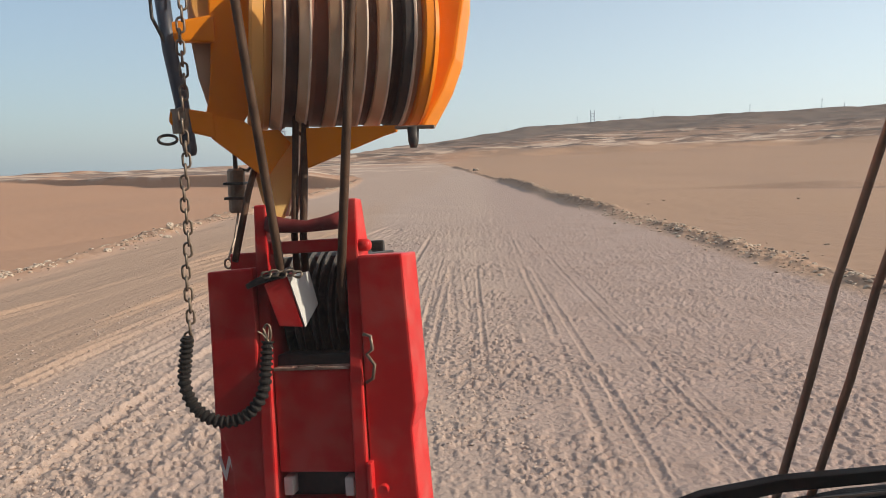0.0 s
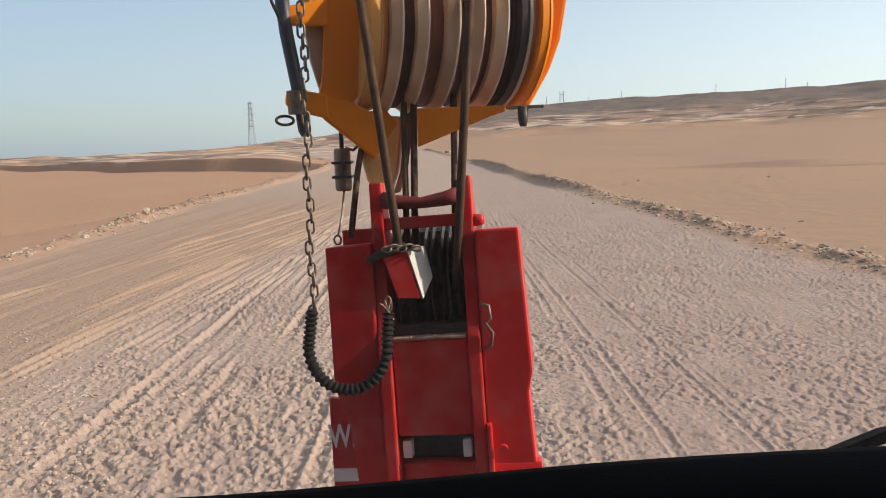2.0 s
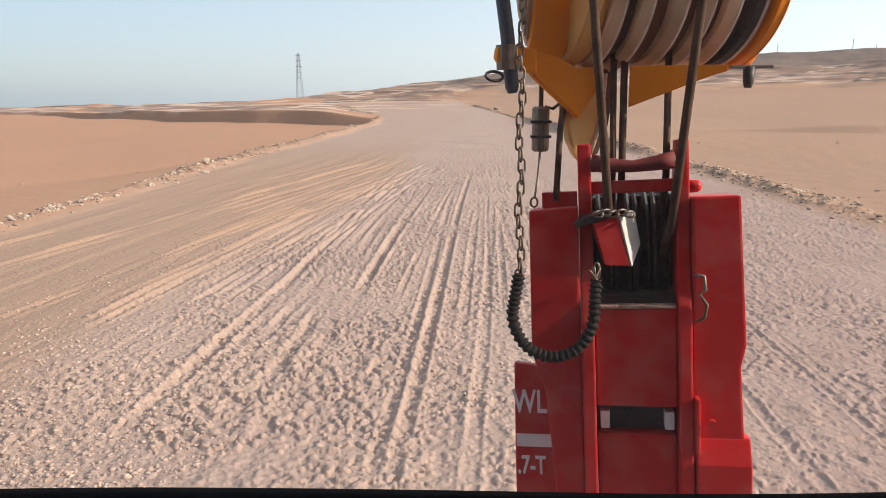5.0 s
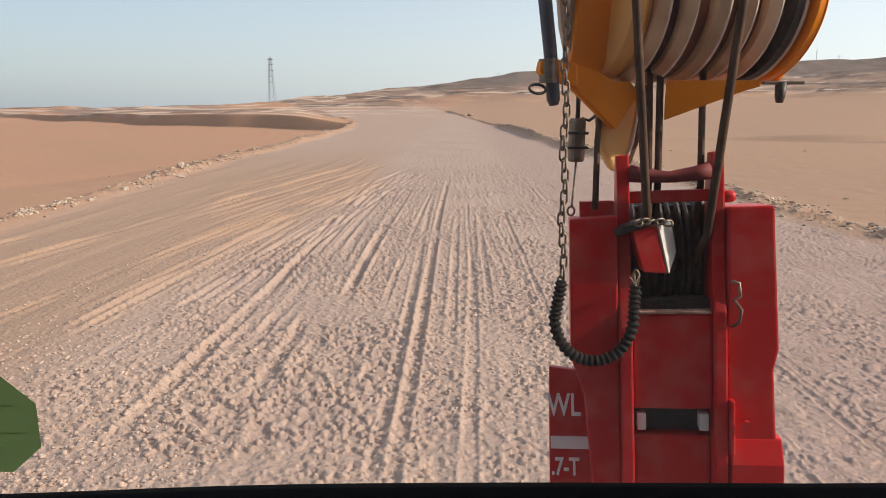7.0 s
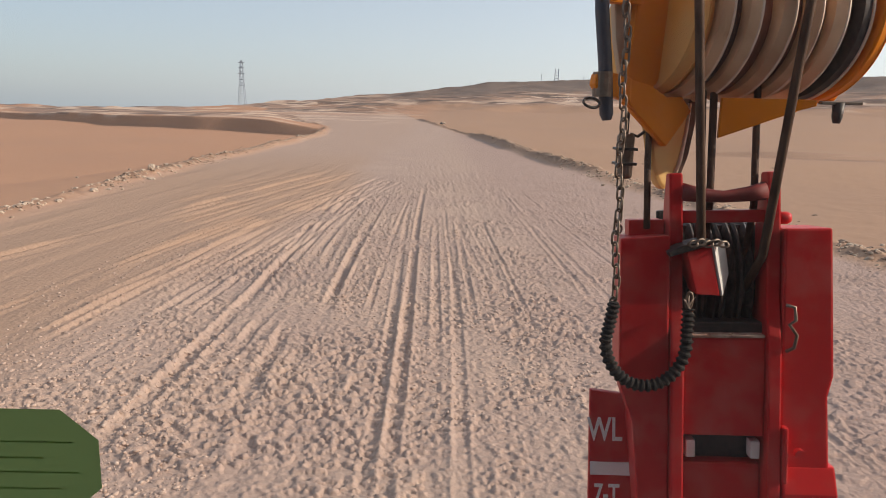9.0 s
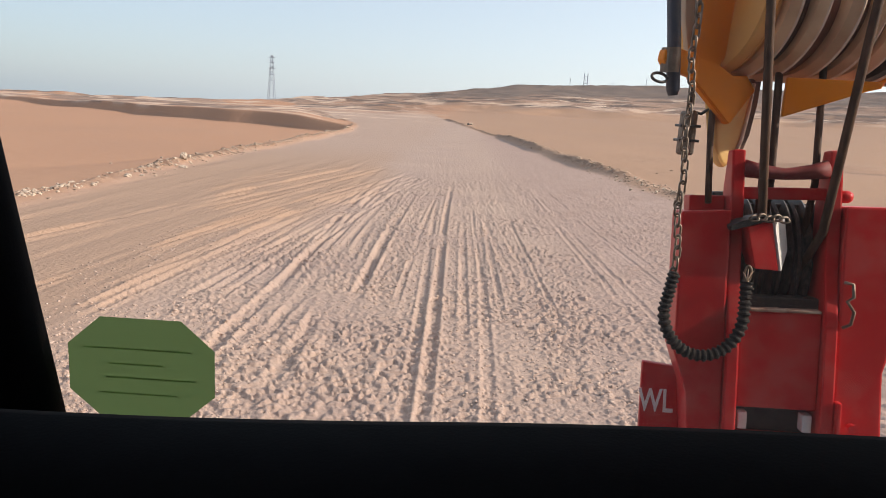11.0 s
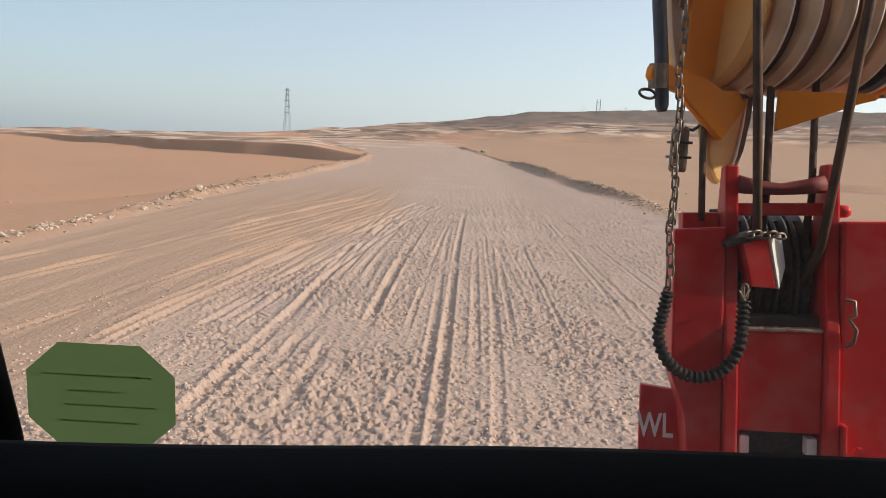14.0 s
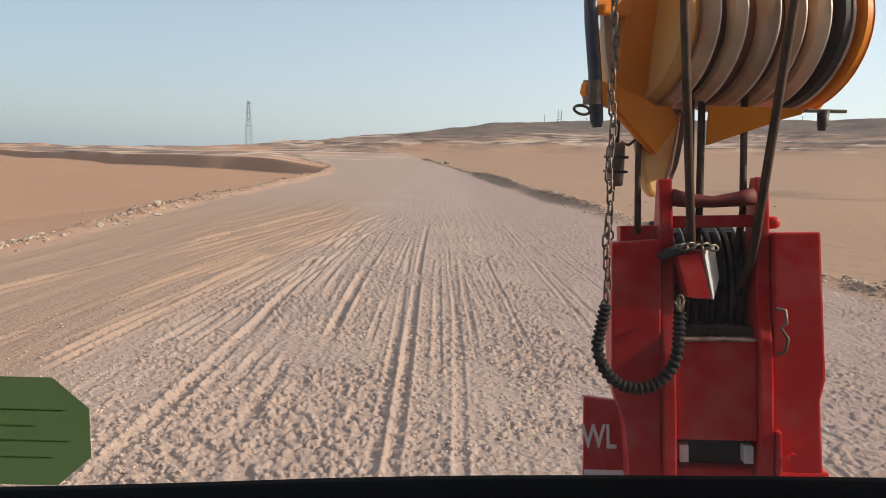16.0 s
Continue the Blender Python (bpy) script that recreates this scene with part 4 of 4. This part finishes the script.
part("hanger", tube([(0, 0, 0.056), (0, 0, 0.13)], 0.006, 8), DARK, lim)


# ---- towers on the skyline ----
def pylon(name, px, py, base, height, half, label):
    top = empty(name, pose(px, py, base), label=label, category="pylon")
    bm = bmesh.new()
    levels = 9
    for k in range(levels):
        a, b = k / levels, (k + 1) / levels
        wa, wb = half * (1 - 0.78 * a), half * (1 - 0.78 * b)
        za, zb = a * height, b * height
        ca = [(-wa, -wa, za), (wa, -wa, za), (wa, wa, za), (-wa, wa, za)]
        cb = [(-wb, -wb, zb), (wb, -wb, zb), (wb, wb, zb), (-wb, wb, zb)]
        for i in range(4):
            j = (i + 1) % 4
            tube([ca[i], cb[i]], height * 0.0055, 4, bm)
            tube([ca[i], cb[j]], height * 0.0032, 4, bm)
            tube([cb[i], cb[j]], height * 0.0032, 4, bm)
    body = part("lattice", bm, MAST, top)
    for q, reach in ((0.48, 0.75), (0.60, 1.0), (0.73, 1.35), (0.85, 1.1), (0.95, 1.25)):
        part("cross_arm", prism([(-half * reach, q * height), (half * reach, q * height), (half * 0.3, q * height + height * 0.022), (-half * 0.3, q * height + height * 0.022)], -0.4, 0.4, "y", 0), MAST, body)
    return top


def place(azim, dist):
    return dist * math.sin(radians(azim)), dist * math.cos(radians(azim))


tx, ty = place(-15.35, 760)
pylon("lattice_pylon", tx, ty, float(terrain(np.array([tx]), np.array([ty]))[0][0]) - 0.5, 49, 3.7, "grey steel lattice pylon standing on the skyline")
for azim, hgt in ((9.4, 16), (8.2, 11), (14.0, 11), (20.9, 11), (25.6, 14), (2.6, 5), (11.5, 6), (27.0, 7)):
    tx, ty = place(azim, 930)
    base = float(terrain(np.array([tx]), np.array([ty]))[0][0]) - 1
    post = empty("mast", pose(tx, ty, base), label="thin grey mast standing on the ridge", category="mast", group="masts on the ridge")
    if hgt == 16:
        for s in (-2.2, 2.2):
            part("pole", tube([(s, 0, 0), (s, 0, hgt + 1)], 0.55, 6), MAST, post)
        for q in (0.3, 0.55, 0.8):
            part("cross_bar", tube([(-2.2, 0, q * hgt), (2.2, 0, q * hgt)], 0.35, 6), MAST, post)
    else:
        part("pole", tube([(0, 0, 0), (0, 0, hgt + 1)], [0.4, 0.25], 6), MAST, post)
        part("cross_bar", tube([(-1.0, 0, hgt * 0.9), (1.0, 0, hgt * 0.9)], 0.25, 6), MAST, post)


# ---- rocks and gravel ----
def rock_mesh(seed, subdivisions=2):
    bm = bmesh.new()
    bmesh.ops.create_icosphere(bm, subdivisions=subdivisions, radius=1)
    rng = random.Random(seed + 11)
    off = Vector((rng.random() * 20, rng.random() * 20, rng.random() * 20))
    squash = Vector((rng.uniform(0.8, 1.2), rng.uniform(0.7, 1.1), rng.uniform(0.5, 0.8)))
    for v in bm.verts:
        k = 1 + 0.55 * noise.noise(v.co * 1.2 + off) + 0.35 * noise.noise(v.co * 2.6 + off)
        v.co = Vector((v.co.x * squash.x, v.co.y * squash.y, v.co.z * squash.z)) * k
    return bm


def height_at(x, y):
    return float(terrain(np.array([x - 0.3]), np.array([y]))[0][0])


rng = random.Random(4)
shapes = []
for k in range(5):
    shapes.append(part("rock", rock_mesh(k), STONE if k < 3 else CLOD))
for k, ob in enumerate(shapes):
    tagged(ob, "pale limestone rock on the road edge" if k < 3 else "brown earth clod on the road edge", "rock", "rocks along the road")
made = 0
for k in range(276):
    on_left = k < 140 or k >= 256          # the last few lie scattered on the open sand
    y = rng.uniform(13, 60) if on_left else rng.uniform(9, 60)
    edge = float(np.interp(y, *(LEFT_EDGE if on_left else RIGHT_EDGE)))
    x = edge + 0.3 + (rng.gauss(-0.25, 0.3) if on_left else rng.gauss(0.5, 0.5))
    if k >= 240:
        x += -abs(rng.gauss(0, 6)) - 0.6 if on_left else abs(rng.gauss(0, 7)) + 0.8
    size = rng.uniform(0.03, 0.085) * (1.5 if rng.random() < 0.12 else 1) * (1 if on_left else 0.85)
    kind = rng.choice((0, 1, 2, 0, 3)) if on_left else rng.choice((3, 4, 3, 4, 1))
    m = pose(x, y, height_at(x, y) + size * 0.15, 0, 0, rng.uniform(0, 360)) @ Matrix.Diagonal((size, size, size, 1))
    if made < 5:
        kind = made
        ob = shapes[kind]
        ob.matrix_basis = m
    else:
        ob = new("rock", shapes[kind].data)
        tagged(ob, shapes[kind]["label"], "rock", "rocks along the road")
        ob.matrix_basis = m
    made += 1

boulder = part("rock", rock_mesh(31, 3), STONE)
tagged(boulder, "large pale limestone rock at the road edge", "rock", "rocks along the road")
boulder.matrix_basis = pose(-9.75, 24.0, height_at(-9.75, 24.0) + 0.06, 0, 0, 40) @ Matrix.Diagonal((0.12, 0.11, 0.19, 1))

for x_, y_, size, mat, words in ((0.75, 122.0, 0.30, DARK, "dark stone standing at the far road edge"), (1.25, 122.5, 0.26, STONE, "pale stone beside a dark one at the far road edge")):
    far_stone = part("rock", rock_mesh(40 + int(y_ * 2)), mat)
    tagged(far_stone, words, "rock", "rocks along the road")
    far_stone.matrix_basis = pose(x_, y_, height_at(x_, y_) + size * 0.3, 0, 0, 30) @ Matrix.Diagonal((size, size, size * 1.3, 1))


def strewn(x, y, size, g, name):
    """Many small stones at the places x, y, as one mesh."""
    bm = bmesh.new()
    bmesh.ops.create_icosphere(bm, subdivisions=1, radius=1)
    base = np.array([v.co[:] for v in bm.verts])
    faces = np.array([[v.index for v in f.verts] for f in bm.faces])
    bm.free()
    n = len(x)
    h = terrain(x, y)[0]
    ang = g.random(n) * math.tau
    pts = base[None] * (size[:, None, None] * g.uniform(0.55, 1.25, (n, len(base), 1))) * np.stack([g.uniform(0.8, 1.4, n), np.ones(n), g.uniform(0.5, 0.8, n)], 1)[:, None, :]
    c, s = np.cos(ang)[:, None], np.sin(ang)[:, None]
    px, py = pts[..., 0] * c - pts[..., 1] * s, pts[..., 0] * s + pts[..., 1] * c
    co = np.stack([px + x[:, None] + 0.3, py + y[:, None], pts[..., 2] + (h + size * 0.05)[:, None]], -1).reshape(-1, 3).astype(np.float32)
    tri = (faces[None] + (np.arange(n) * len(base))[:, None, None]).reshape(-1, 3).astype(np.int32)
    me = bpy.data.meshes.new(name)
    me.vertices.add(len(co))
    me.vertices.foreach_set("co", co.ravel())
    me.loops.add(tri.size)
    me.loops.foreach_set("vertex_index", tri.ravel())
    me.polygons.add(len(tri))
    me.polygons.foreach_set("loop_start", np.arange(len(tri), dtype=np.int32) * 3)
    me.update(calc_edges=True)
    return me


g = np.random.default_rng(8)
gy = 3.6 + 16 * g.random(42000) ** 1.7
gx = g.uniform(-1, 1, 42000) * (2.5 + 0.55 * gy)
keep = (gx > np.interp(gy, *LEFT_EDGE) + 1) & (gx < 0.4 + 1.2 * g.random(42000))
keep &= (fractal(gx / 1.6, gy / 2.2, 200, 3) + 0.12 * g.random(42000) > 0.5) & (fractal(gx / 4, gy / 6, 78, 2) * 2.4 - 1.2 + gx > -5)
gx, gy = gx[keep], gy[keep]
pebbles = tagged(new("gravel", strewn(gx, gy, 0.006 + 0.019 * g.random(len(gx)) ** 2.2, g, "gravel")), "loose pinkish gravel strewn over the track", "gravel", kind="stuff")
GRAVEL = material("pinkish_gravel", (0.56, 0.42, 0.335), 0.9, second=(0.34, 0.235, 0.18), scale=9, spread=(0.3, 0.7))
pebbles.data.materials.append(GRAVEL)

ey = 9 + 62 * g.random(5200) ** 1.4
left_side = g.random(5200) < 0.5
ex = np.where(left_side, np.interp(ey, *LEFT_EDGE) + g.normal(-0.3, 0.28, 5200), np.interp(ey, *RIGHT_EDGE) + g.normal(0.45, 0.4, 5200))
keep = fractal(ex / 3, ey / 3, 210, 2) + 0.2 * g.random(5200) > 0.52
ex, ey = ex[keep], ey[keep]
rubble = tagged(new("rubble", strewn(ex, ey, 0.02 + 0.055 * g.random(len(ex)) ** 2.5, g, "rubble")), "pale and brown rubble along both road edges", "rubble", kind="stuff")
RUBBLE = material("mixed_rubble", (0.50, 0.39, 0.29), 0.95, second=(0.24, 0.165, 0.12), scale=2.5, spread=(0.42, 0.58), bump=0.3, bump_scale=30)
rubble.data.materials.append(RUBBLE)
